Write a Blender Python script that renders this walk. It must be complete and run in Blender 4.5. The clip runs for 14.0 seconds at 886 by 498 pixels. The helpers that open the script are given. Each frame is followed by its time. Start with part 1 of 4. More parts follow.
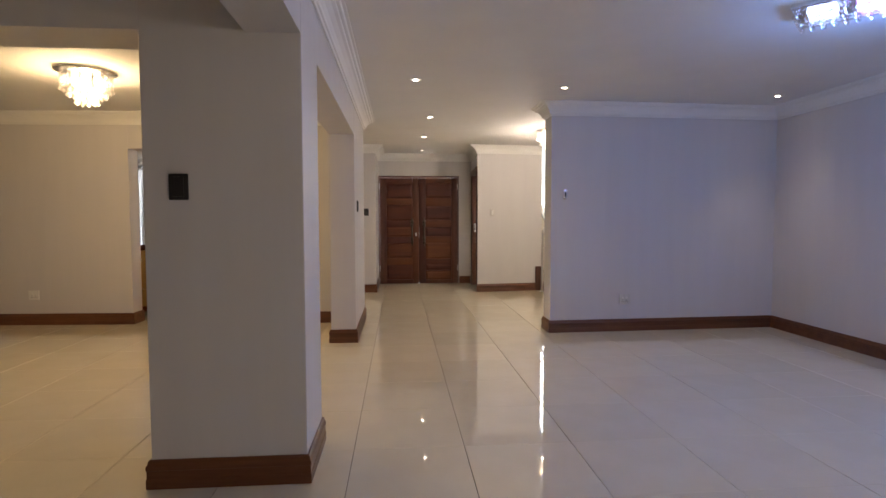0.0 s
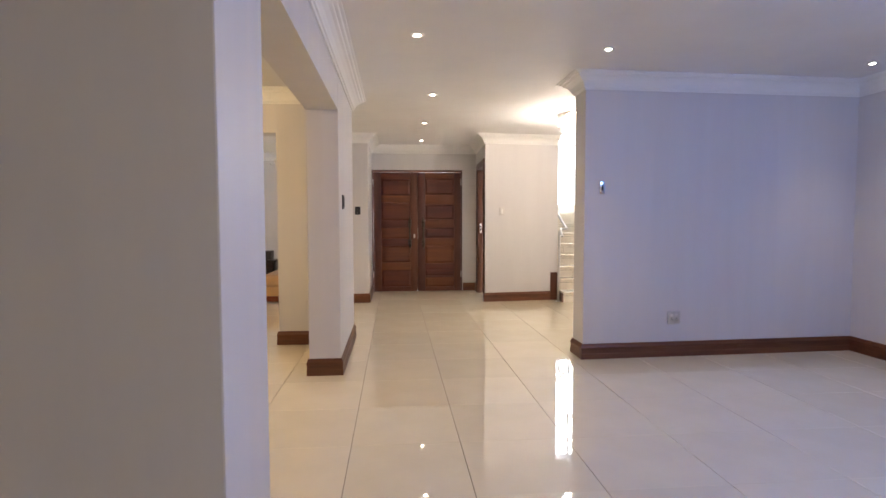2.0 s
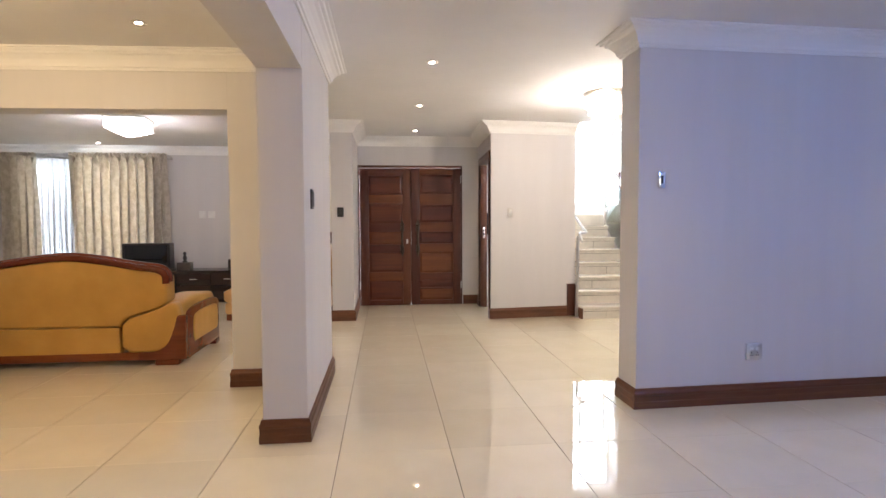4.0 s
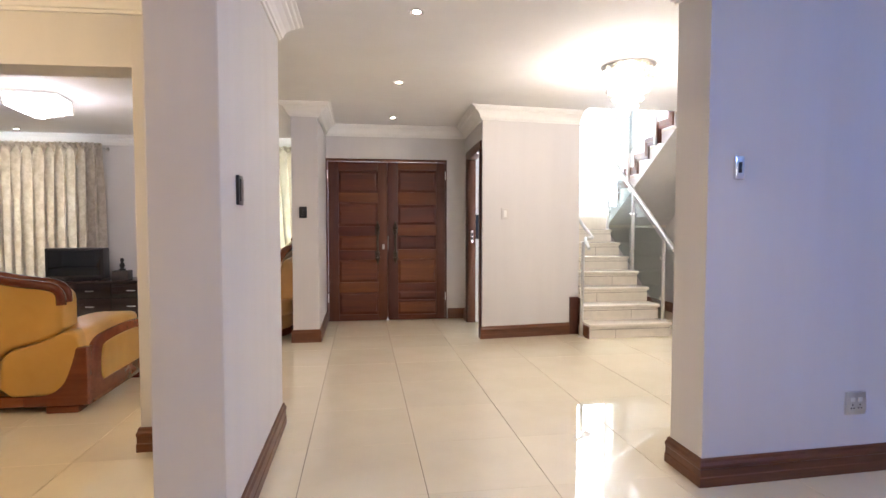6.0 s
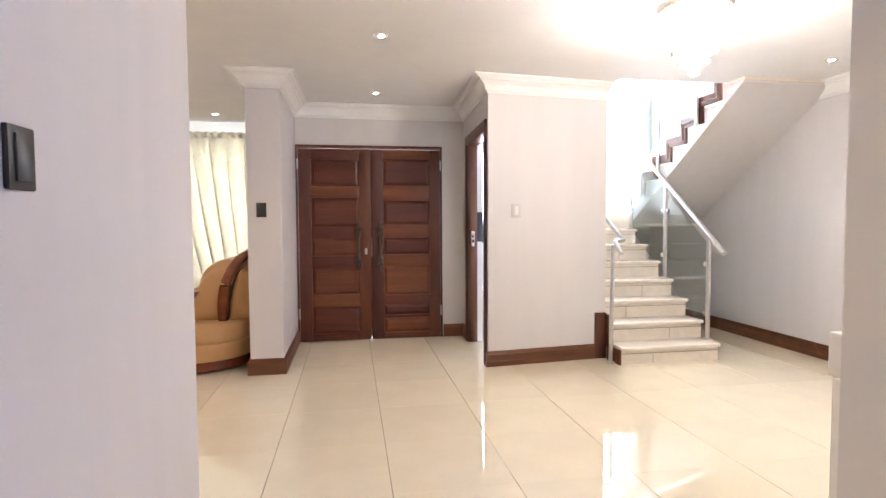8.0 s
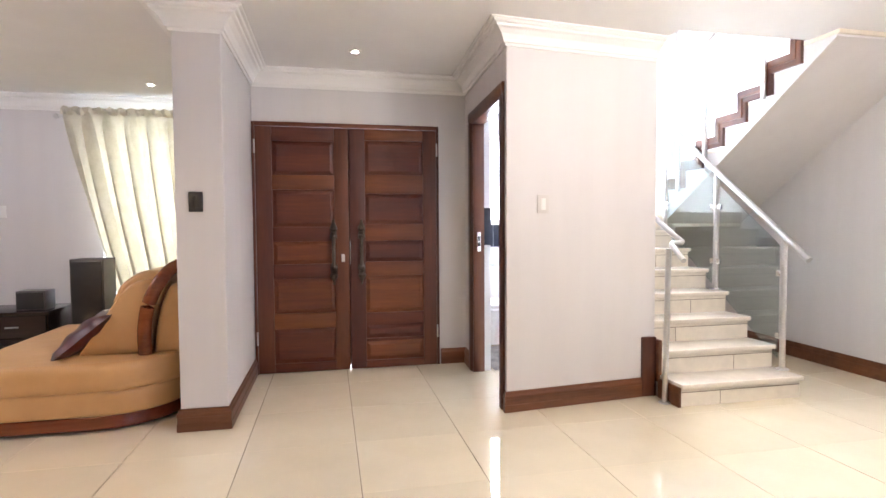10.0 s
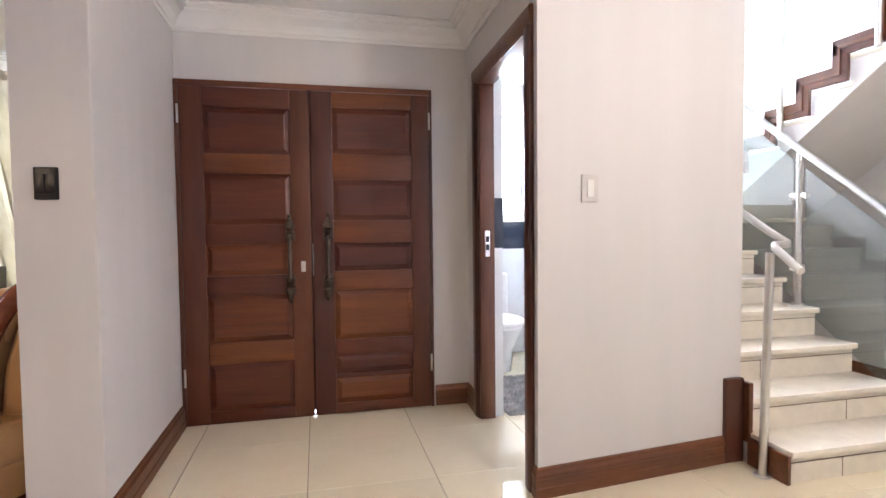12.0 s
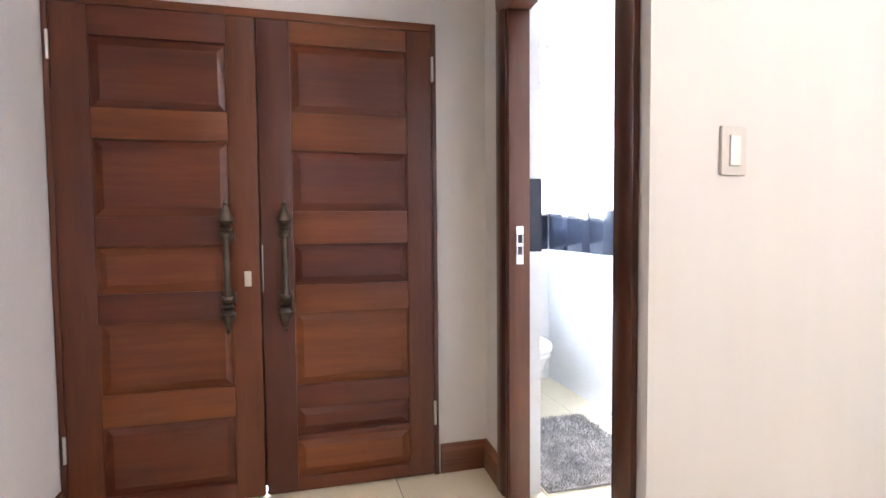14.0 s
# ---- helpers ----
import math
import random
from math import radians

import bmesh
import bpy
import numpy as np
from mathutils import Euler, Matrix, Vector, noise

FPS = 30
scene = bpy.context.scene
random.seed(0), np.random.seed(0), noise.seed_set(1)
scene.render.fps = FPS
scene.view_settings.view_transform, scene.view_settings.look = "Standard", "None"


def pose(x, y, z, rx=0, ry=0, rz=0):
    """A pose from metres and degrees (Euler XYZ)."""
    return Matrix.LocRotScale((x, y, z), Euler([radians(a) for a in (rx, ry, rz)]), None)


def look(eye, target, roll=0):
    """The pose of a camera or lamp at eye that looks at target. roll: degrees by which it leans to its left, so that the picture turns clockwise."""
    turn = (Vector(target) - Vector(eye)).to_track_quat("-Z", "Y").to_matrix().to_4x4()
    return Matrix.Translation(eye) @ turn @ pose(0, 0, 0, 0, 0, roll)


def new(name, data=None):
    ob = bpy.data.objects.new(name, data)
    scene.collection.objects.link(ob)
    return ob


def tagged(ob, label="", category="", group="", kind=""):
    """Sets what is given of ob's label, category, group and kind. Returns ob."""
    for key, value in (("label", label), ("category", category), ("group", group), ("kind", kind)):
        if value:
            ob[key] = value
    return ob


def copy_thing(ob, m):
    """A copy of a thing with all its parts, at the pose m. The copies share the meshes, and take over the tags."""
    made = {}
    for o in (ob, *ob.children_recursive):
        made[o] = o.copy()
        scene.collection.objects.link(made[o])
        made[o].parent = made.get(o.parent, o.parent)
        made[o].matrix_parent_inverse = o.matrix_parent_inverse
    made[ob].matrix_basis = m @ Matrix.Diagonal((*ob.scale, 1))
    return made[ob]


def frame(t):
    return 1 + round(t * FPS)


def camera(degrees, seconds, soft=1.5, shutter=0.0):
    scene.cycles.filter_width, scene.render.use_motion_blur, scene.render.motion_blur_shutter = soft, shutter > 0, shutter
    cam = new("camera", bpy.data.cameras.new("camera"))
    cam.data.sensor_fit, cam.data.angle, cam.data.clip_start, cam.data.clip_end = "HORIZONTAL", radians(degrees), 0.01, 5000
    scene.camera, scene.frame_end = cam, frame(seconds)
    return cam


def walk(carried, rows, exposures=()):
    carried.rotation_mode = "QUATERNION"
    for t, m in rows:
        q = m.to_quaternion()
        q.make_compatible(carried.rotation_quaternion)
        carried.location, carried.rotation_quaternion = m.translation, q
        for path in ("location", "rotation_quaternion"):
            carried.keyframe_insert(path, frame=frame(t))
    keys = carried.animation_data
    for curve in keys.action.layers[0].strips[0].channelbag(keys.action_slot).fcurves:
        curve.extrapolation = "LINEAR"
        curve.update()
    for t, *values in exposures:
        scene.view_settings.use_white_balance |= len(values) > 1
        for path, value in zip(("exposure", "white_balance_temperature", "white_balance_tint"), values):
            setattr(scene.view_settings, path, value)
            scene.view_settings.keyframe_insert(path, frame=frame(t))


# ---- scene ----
cam = camera(78.6, 14.0)
PATH = [
    (0, (0.49, -0.131, 1.251), (0.652, 1.859, 1.141), -0.1),
    (0.5, (0.484, 0.158, 1.238), (0.653, 2.148, 1.129), -0.1),
    (1, (0.502, 0.451, 1.239), (0.673, 2.44, 1.13), -0.1),
    (1.5, (0.503, 0.755, 1.237), (0.68, 2.744, 1.13), -0.1),
    (2, (0.486, 1.036, 1.245), (0.663, 3.025, 1.135), -0.1),
    (2.5, (0.483, 1.334, 1.253), (0.667, 3.322, 1.143), -0.1),
    (3, (0.491, 1.641, 1.251), (0.683, 3.629, 1.145), -0.0),
    (3.2, (0.487, 1.756, 1.252), (0.683, 3.743, 1.145), -0.1),
    (5.3, (0.528, 2.998, 1.246), (0.795, 4.978, 1.158), -0.2),
    (5.5, (0.506, 3.068, 1.252), (0.788, 5.046, 1.157), -0.2),
    (6, (0.547, 3.341, 1.254), (0.843, 5.316, 1.161), -0.0),
    (6.5, (0.556, 3.633, 1.25), (0.863, 5.607, 1.156), -0.3),
    (7, (0.588, 3.937, 1.255), (0.906, 5.91, 1.163), -0.1),
    (7.5, (0.643, 4.235, 1.253), (0.97, 6.205, 1.16), -0.2),
    (8, (0.668, 4.515, 1.266), (1.001, 6.484, 1.167), -0.3),
    (10.5, (0.756, 6.012, 1.218), (1.18, 7.964, 1.134), -0.4),
    (11, (0.819, 6.295, 1.222), (1.254, 8.245, 1.135), -0.5),
    (11.5, (0.868, 6.607, 1.228), (1.316, 8.554, 1.138), -0.6),
    (12, (0.907, 6.886, 1.204), (1.36, 8.832, 1.117), -0.6),
    (12.5, (0.927, 7.181, 1.201), (1.384, 9.126, 1.116), -0.6),
    (13, (0.932, 7.449, 1.184), (1.399, 9.392, 1.106), -0.6),
    (13.5, (0.972, 7.724, 1.164), (1.462, 9.662, 1.085), -0.6),
    (14, (1.028, 7.952, 1.189), (1.546, 9.882, 1.09), -0.5),
]
EXPOSURES = [(0, -0.52, 7000, 19), (1, -0.32, 6800, 19), (1.5, -0.06, 6700, 19), (3, 0.1, 6450, 19), (5.3, 0.15, 6250, 19), (8, 0.42, 6100, 21), (10.5, 0.52, 5950, 20), (11.5, 0.26, 5950, 21), (12.5, 0.38, 5950, 20), (13, 0.48, 5950, 20), (14, 0.72, 5900, 18)]
walk(cam, [(t, look(eye, target, roll)) for t, eye, target, roll in PATH], EXPOSURES)

# ---- world, daylight, lamps ----
world = bpy.data.worlds.new("world")
scene.world = world
world.use_nodes = True
wn = world.node_tree
sky = wn.nodes.new("ShaderNodeTexSky")
sky.sky_type, sky.sun_disc = "NISHITA", False
sky.sun_elevation, sky.sun_rotation = radians(48), radians(220)
wn.links.new(sky.outputs[0], wn.nodes["Background"].inputs[0])
wn.nodes["Background"].inputs[1].default_value = 0.12


def lamp(name, kind, m, watts, color, size=0.1, size_y=None, angle=None, blend=0.6):
    d = bpy.data.lights.new(name, kind)
    d.energy, d.color = watts, color
    if kind == "AREA":
        d.shape, d.size, d.size_y = "RECTANGLE", size, size_y or size
    elif kind == "SPOT":
        d.spot_size, d.spot_blend, d.shadow_soft_size = radians(angle), blend, size
    elif kind == "POINT":
        d.shadow_soft_size = size
    ob = new(name, d)
    ob.matrix_world = m
    return ob


sun = bpy.data.lights.new("sun", "SUN")
sun.energy, sun.angle, sun.color = 2.5, radians(0.5), (1.0, 0.95, 0.88)
sun_ob = new("sun", sun)
sun_ob.matrix_world = pose(0, 0, 20, 42, 0, -40)

WARM, NEUTRAL, DAY, LED = (1.0, 0.74, 0.38), (1.0, 0.90, 0.76), (0.93, 0.97, 1.0), (0.13, 0.36, 1.0)
CEIL = 2.5
DINING_LAMP, FOYER_LAMP, LOUNGE_LAMP, LED_LAMP = (-2.12, 4.72), (2.63, 7.4), (-2.53, 9.15), (3.24, 2.68)
lamp("dining_light", "POINT", pose(*DINING_LAMP, 2.36), 68, WARM, 0.07)
lamp("foyer_light", "POINT", pose(*FOYER_LAMP, 2.24), 60, (1.0, 0.92, 0.80), 0.09)
lamp("lounge_light", "POINT", pose(*LOUNGE_LAMP, 2.3), 34, (1.0, 0.95, 0.94), 0.1)
lamp("led_light", "POINT", pose(*LED_LAMP, 2.34), 60, LED, 0.1)
DOWNLIGHTS = [(0.648, 4.8), (2.07, 4.99), (4.35, 5.17), (0.875, 6.57), (0.88, 8.175), (0.916, 9.78), (4.34, 8.2), (-1.02, 5.9), (-0.834, 11.05), (-3.92, 11.26)]
for dx, dy in DOWNLIGHTS:
    lamp("downlight_beam", "SPOT", pose(dx, dy, CEIL - 0.012), 20, NEUTRAL, 0.03, angle=85, blend=0.9)
lamp("stair_window_light", "AREA", pose(3.86, 11.97, 2.6, -90), 420, DAY, 2.1, 2.7)
lamp("lounge_window_light", "AREA", pose(-1.0, 11.97, 1.4, -90), 110, DAY, 1.9, 2.2)
lamp("lounge_window_light", "AREA", pose(-4.4, 11.97, 1.4, -90), 150, DAY, 2.3, 2.2)
lamp("wc_window_light", "AREA", pose(2.5, 11.97, 1.75, -90), 170, DAY, 0.9, 1.2)
# added light from an unseen window, brightens the pier front and end wall
lamp("unseen_window_light", "AREA", pose(5.2, -1.3, 1.5, 0, 90), 78, (1.0, 0.96, 0.9), 1.2, 2.1)


# ---- materials ----
def mat(name):
    m = bpy.data.materials.new(name)
    m.use_nodes = True
    return m, m.node_tree.nodes, m.node_tree.links, m.node_tree.nodes["Principled BSDF"]


def ramp_between(n, l, fac, a, b, lo=0.3, hi=0.7):
    r = n.new("ShaderNodeValToRGB")
    r.color_ramp.elements[0].position, r.color_ramp.elements[1].position = lo, hi
    r.color_ramp.elements[0].color, r.color_ramp.elements[1].color = (*a, 1), (*b, 1)
    l.new(fac, r.inputs[0])
    return r.outputs[0]


def coords(n, l, scale, kind="Object"):
    tc, mp = n.new("ShaderNodeTexCoord"), n.new("ShaderNodeMapping")
    mp.inputs["Scale"].default_value = scale
    l.new(tc.outputs[kind], mp.inputs[0])
    return mp.outputs[0]


def noise_tex(n, l, vec, scale, detail=4.0, rough=0.55):
    t = n.new("ShaderNodeTexNoise")
    t.inputs["Scale"].default_value, t.inputs["Detail"].default_value, t.inputs["Roughness"].default_value = scale, detail, rough
    l.new(vec, t.inputs["Vector"])
    return t.outputs["Fac"]


def bump(n, l, bs, height, strength, distance=0.002):
    b = n.new("ShaderNodeBump")
    b.inputs["Strength"].default_value, b.inputs["Distance"].default_value = strength, distance
    l.new(height, b.inputs["Height"])
    l.new(b.outputs[0], bs.inputs["Normal"])


def paint(name, a, b, rough=0.55, streak=True):
    m, n, l, bs = mat(name)
    v = coords(n, l, (3.0, 3.0, 0.25) if streak else (1, 1, 1))
    l.new(ramp_between(n, l, noise_tex(n, l, v, 2.2, 5), a, b), bs.inputs["Base Color"])
    bs.inputs["Roughness"].default_value = rough
    bump(n, l, bs, noise_tex(n, l, coords(n, l, (1, 1, 1)), 160, 3), 0.18, 0.001)
    return m


def wood(name, dark, mid, light, along="z", rough=0.32, vary=True):
    m, n, l, bs = mat(name)
    s = {"x": (0.5, 6, 6), "y": (6, 0.5, 6), "z": (6, 6, 0.5)}[along]
    v = coords(n, l, s)
    if vary:
        info, add = n.new("ShaderNodeObjectInfo"), n.new("ShaderNodeVectorMath")
        mul = n.new("ShaderNodeMath")
        mul.operation = "MULTIPLY"
        mul.inputs[1].default_value = 23.0
        l.new(info.outputs["Random"], mul.inputs[0])
        l.new(v, add.inputs[0])
        l.new(mul.outputs[0], add.inputs[1])
        v = add.outputs[0]
    big, fine = noise_tex(n, l, v, 1.6, 6, 0.6), noise_tex(n, l, v, 9, 3, 0.6)
    r = n.new("ShaderNodeValToRGB")
    e = r.color_ramp.elements
    e[0].position, e[1].position = 0.28, 0.75
    e[0].color, e[1].color = (*dark, 1), (*light, 1)
    k = e.new(0.52)
    k.color = (*mid, 1)
    mix = n.new("ShaderNodeMath")
    mix.operation = "MULTIPLY_ADD"
    mix.inputs[1].default_value = 0.3
    l.new(fine, mix.inputs[0])
    sc = n.new("ShaderNodeMath")
    sc.operation = "MULTIPLY"
    sc.inputs[1].default_value = 0.72
    l.new(big, sc.inputs[0])
    l.new(sc.outputs[0], mix.inputs[2])
    l.new(mix.outputs[0], r.inputs[0])
    out = r.outputs[0]
    if vary:
        hsv, mr, hr = n.new("ShaderNodeHueSaturation"), n.new("ShaderNodeMapRange"), n.new("ShaderNodeMapRange")
        hr.inputs["To Min"].default_value, hr.inputs["To Max"].default_value = 0.488, 0.507
        l.new(info.outputs["Random"], hr.inputs[0])
        l.new(hr.outputs[0], hsv.inputs["Hue"])
        mr.inputs["To Min"].default_value, mr.inputs["To Max"].default_value = 0.62, 1.38
        l.new(info.outputs["Random"], mr.inputs[0])
        l.new(mr.outputs[0], hsv.inputs["Value"])
        l.new(out, hsv.inputs["Color"])
        out = hsv.outputs[0]
    l.new(out, bs.inputs["Base Color"])
    bs.inputs["Roughness"].default_value = rough
    bump(n, l, bs, fine, 0.15, 0.001)
    return m


def plain(name, c, rough=0.5, metal=0.0, grain=60.0, amount=0.12, relief=0.1):
    m, n, l, bs = mat(name)
    v = coords(n, l, (1, 1, 1))
    a = tuple(max(0, x * (1 - amount)) for x in c)
    b = tuple(min(1, x * (1 + amount)) for x in c)
    l.new(ramp_between(n, l, noise_tex(n, l, v, grain * 0.12, 4), a, b), bs.inputs["Base Color"])
    bs.inputs["Roughness"].default_value, bs.inputs["Metallic"].default_value = rough, metal
    if relief:
        bump(n, l, bs, noise_tex(n, l, v, grain, 3), relief, 0.001)
    return m


def glass(name, tint=(0.93, 0.97, 0.96), rough=0.0, gloss=0.12):
    m, n, l, bs = mat(name)
    n.remove(bs)
    tr, gl, mx = n.new("ShaderNodeBsdfTransparent"), n.new("ShaderNodeBsdfGlossy"), n.new("ShaderNodeMixShader")
    tr.inputs[0].default_value = (*tint, 1)
    gl.inputs["Roughness"].default_value = rough
    mx.inputs[0].default_value = gloss
    l.new(tr.outputs[0], mx.inputs[1])
    l.new(gl.outputs[0], mx.inputs[2])
    l.new(mx.outputs[0], n["Material Output"].inputs[0])
    return m


def glow(name, c, strength):
    m, n, l, bs = mat(name)
    bs.inputs["Base Color"].default_value = (*c, 1)
    bs.inputs["Emission Color"].default_value = (*c, 1)
    bs.inputs["Emission Strength"].default_value = strength
    return m


def tile_mat():
    m, n, l, bs = mat("porcelain_tile")
    info, hsv, mr = n.new("ShaderNodeObjectInfo"), n.new("ShaderNodeHueSaturation"), n.new("ShaderNodeMapRange")
    v = coords(n, l, (1, 1, 1))
    c = ramp_between(n, l, noise_tex(n, l, v, 3.5, 6), (0.79, 0.70, 0.50), (0.84, 0.75, 0.55))
    mr.inputs["To Min"].default_value, mr.inputs["To Max"].default_value = 0.96, 1.03
    l.new(info.outputs["Random"], mr.inputs[0])
    l.new(mr.outputs[0], hsv.inputs["Value"])
    l.new(c, hsv.inputs["Color"])
    l.new(hsv.outputs[0], bs.inputs["Base Color"])
    rr = n.new("ShaderNodeMapRange")
    rr.inputs["To Min"].default_value, rr.inputs["To Max"].default_value = 0.012, 0.035
    l.new(noise_tex(n, l, v, 5, 4), rr.inputs[0])
    l.new(rr.outputs[0], bs.inputs["Roughness"])
    bs.inputs["IOR"].default_value = 1.7
    bs.inputs["Coat Weight"].default_value, bs.inputs["Coat Roughness"].default_value = 0.5, 0.01
    bump(n, l, bs, noise_tex(n, l, v, 1.6, 2), 0.03, 0.004)
    return m


def fabric(name, a, b, scale, trans=0.45):
    m, n, l, bs = mat(name)
    v = coords(n, l, (1, 1, 1))
    col = ramp_between(n, l, noise_tex(n, l, v, scale, 5, 0.7), a, b, 0.42, 0.58)
    tl, mx = n.new("ShaderNodeBsdfTranslucent"), n.new("ShaderNodeMixShader")
    l.new(col, bs.inputs["Base Color"])
    l.new(col, tl.inputs[0])
    bs.inputs["Roughness"].default_value = 0.85
    mx.inputs[0].default_value = trans
    l.new(bs.outputs[0], mx.inputs[1])
    l.new(tl.outputs[0], mx.inputs[2])
    l.new(mx.outputs[0], n["Material Output"].inputs[0])
    bump(n, l, bs, noise_tex(n, l, v, 300, 2), 0.3, 0.001)
    return m


def leather(name, a, b):
    m, n, l, bs = mat(name)
    v = coords(n, l, (1, 1, 1))
    l.new(ramp_between(n, l, noise_tex(n, l, v, 3.0, 5), a, b), bs.inputs["Base Color"])
    bs.inputs["Roughness"].default_value = 0.38
    vor = n.new("ShaderNodeTexVoronoi")
    vor.inputs["Scale"].default_value = 190
    l.new(v, vor.inputs["Vector"])
    mixer = n.new("ShaderNodeMath")
    mixer.operation = "MULTIPLY_ADD"
    mixer.inputs[1].default_value = 0.12
    l.new(vor.outputs["Distance"], mixer.inputs[0])
    l.new(noise_tex(n, l, v, 9, 3), mixer.inputs[2])
    bump(n, l, bs, mixer.outputs[0], 0.45, 0.006)
    return m


WALL = paint("wall_paint", (0.63, 0.605, 0.59), (0.66, 0.635, 0.62))
CEILING = paint("ceiling_paint", (0.76, 0.75, 0.73), (0.80, 0.79, 0.77), 0.8, False)
CORNICE = paint("cornice_plaster", (0.80, 0.79, 0.76), (0.85, 0.84, 0.81), 0.6, False)
WOOD_X = wood("skirting_wood", (0.06, 0.017, 0.006), (0.125, 0.04, 0.013), (0.19, 0.07, 0.024), "x", 0.35, False)
WOOD_Z = wood("frame_wood", (0.045, 0.013, 0.006), (0.10, 0.032, 0.013), (0.16, 0.058, 0.022), "z", 0.33)
DOOR_X = wood("door_board_wood", (0.052, 0.0095, 0.0025), (0.1, 0.022, 0.0042), (0.152, 0.041, 0.0075), "x", 0.4)
DOOR_Z = wood("door_stile_wood", (0.04, 0.0078, 0.003), (0.07, 0.0148, 0.0046), (0.105, 0.0255, 0.0072), "z", 0.4)
STAIN = wood("sofa_wood", (0.085, 0.017, 0.006), (0.155, 0.037, 0.013), (0.22, 0.06, 0.021), "x", 0.12)
TILE = tile_mat()
GROUT = plain("grout", (0.22, 0.17, 0.12), 0.9, 0, 200)
STONE = plain("stair_stone", (0.76, 0.70, 0.59), 0.16, 0, 90, 0.06, 0.02)
STEEL = plain("brushed_steel", (0.62, 0.61, 0.59), 0.3, 1.0, 240, 0.05, 0.05)
CHROME = plain("chrome", (0.8, 0.8, 0.8), 0.1, 1.0, 60, 0.03, 0)
IRON = plain("antique_iron", (0.09, 0.075, 0.06), 0.45, 0.85, 120, 0.35, 0.4)
BLACK = plain("black_plastic", (0.018, 0.016, 0.016), 0.3, 0, 80, 0.2, 0.05)
WHITE_PL = plain("white_plastic", (0.78, 0.77, 0.74), 0.35, 0, 80, 0.04, 0.03)
SILVER = plain("silver_plastic", (0.60, 0.57, 0.54), 0.3, 0.0, 80, 0.04, 0.03)
IVORY = plain("ivory_plastic", (0.74, 0.69, 0.60), 0.35, 0, 80, 0.04, 0.03)
WHITE_WOOD = plain("white_lacquer", (0.78, 0.75, 0.70), 0.35, 0, 50, 0.05, 0.05)
CERAMIC = plain("white_ceramic", (0.85, 0.85, 0.84), 0.08, 0, 20, 0.02, 0)
WC_TILE = plain("white_wall_tile", (0.82, 0.83, 0.84), 0.15, 0, 30, 0.03, 0)
WC_DARK = plain("black_wall_tile", (0.02, 0.025, 0.04), 0.1, 0, 30, 0.2, 0)
YELLOW = leather("mustard_leather", (0.50, 0.27, 0.055), (0.60, 0.34, 0.08))
TAN = leather("tan_leather", (0.50, 0.275, 0.10), (0.60, 0.35, 0.145))
MAROON = leather("maroon_leather", (0.045, 0.008, 0.008), (0.085, 0.015, 0.013))
ESPRESSO = wood("espresso_wood", (0.012, 0.007, 0.006), (0.02, 0.011, 0.009), (0.034, 0.018, 0.014), "x", 0.22)
GREYBOX = plain("grey_speaker_veneer", (0.075, 0.062, 0.055), 0.45, 0, 150, 0.15, 0.15)
CURTAIN = fabric("damask_curtain", (0.62, 0.555, 0.46), (0.75, 0.69, 0.60), 11, 0.4)
SHEER = fabric("gold_curtain", (0.71, 0.67, 0.56), (0.77, 0.73, 0.63), 9, 0.45)
NET = fabric("white_net", (0.72, 0.73, 0.75), (0.8, 0.81, 0.82), 14, 0.5)
PANE = glass("window_glass")
BALUSTER_GLASS = glass("balustrade_glass", (0.80, 0.86, 0.86), 0.0, 0.14)
CRYSTAL = glass("crystal", (0.97, 0.96, 0.94), 0.05, 0.35)
BULB = glow("warm_bulb", (1.0, 0.84, 0.6), 22)
LEDBULB = glow("blue_led", (0.35, 0.5, 1.0), 14)
LEDPINK = glow("violet_led", (0.75, 0.3, 1.0), 9)
COLD = glow("white_diffuser", (1.0, 0.97, 0.95), 7)
SKYGLOW = glow("hazy_sky", (0.94, 0.97, 1.0), 3.5)
SPOTGLOW = glow("downlight_lens", (1.0, 0.9, 0.74), 90)
RUG = plain("grey_shag", (0.42, 0.40, 0.38), 0.95, 0, 90, 0.4, 0.3)
ALU = plain("white_window_frame", (0.7, 0.71, 0.72), 0.4, 0.2, 60, 0.04, 0)
EARTH = plain("paving_ground", (0.30, 0.28, 0.25), 0.9, 0, 8, 0.2, 0.3)
PLASTER_OUT = paint("outside_plaster", (0.5, 0.47, 0.43), (0.56, 0.53, 0.48), 0.8)


# ---- mesh helpers ----
def box(bm, x0, x1, y0, y1, z0, z1, bevel=0.0, seg=2):
    m = Matrix.Translation(((x0 + x1) / 2, (y0 + y1) / 2, (z0 + z1) / 2)) @ Matrix.Diagonal((x1 - x0, y1 - y0, z1 - z0, 1))
    r = bmesh.ops.create_cube(bm, size=1, matrix=m)
    if bevel:
        es = {e for v in r["verts"] for e in v.link_edges}
        bmesh.ops.bevel(bm, geom=list(es), offset=bevel, segments=seg, affect="EDGES", profile=0.6)
    return bm


def B(*a, **k):
    return box(bmesh.new(), *a, **k)


def prism(bm, pts, z0, z1):
    lo = [bm.verts.new((x, y, z0)) for x, y in pts]
    hi = [bm.verts.new((x, y, z1)) for x, y in pts]
    k = len(pts)
    bm.faces.new(lo[::-1])
    bm.faces.new(hi)
    for i in range(k):
        bm.faces.new((lo[i], lo[(i + 1) % k], hi[(i + 1) % k], hi[i]))
    return bm


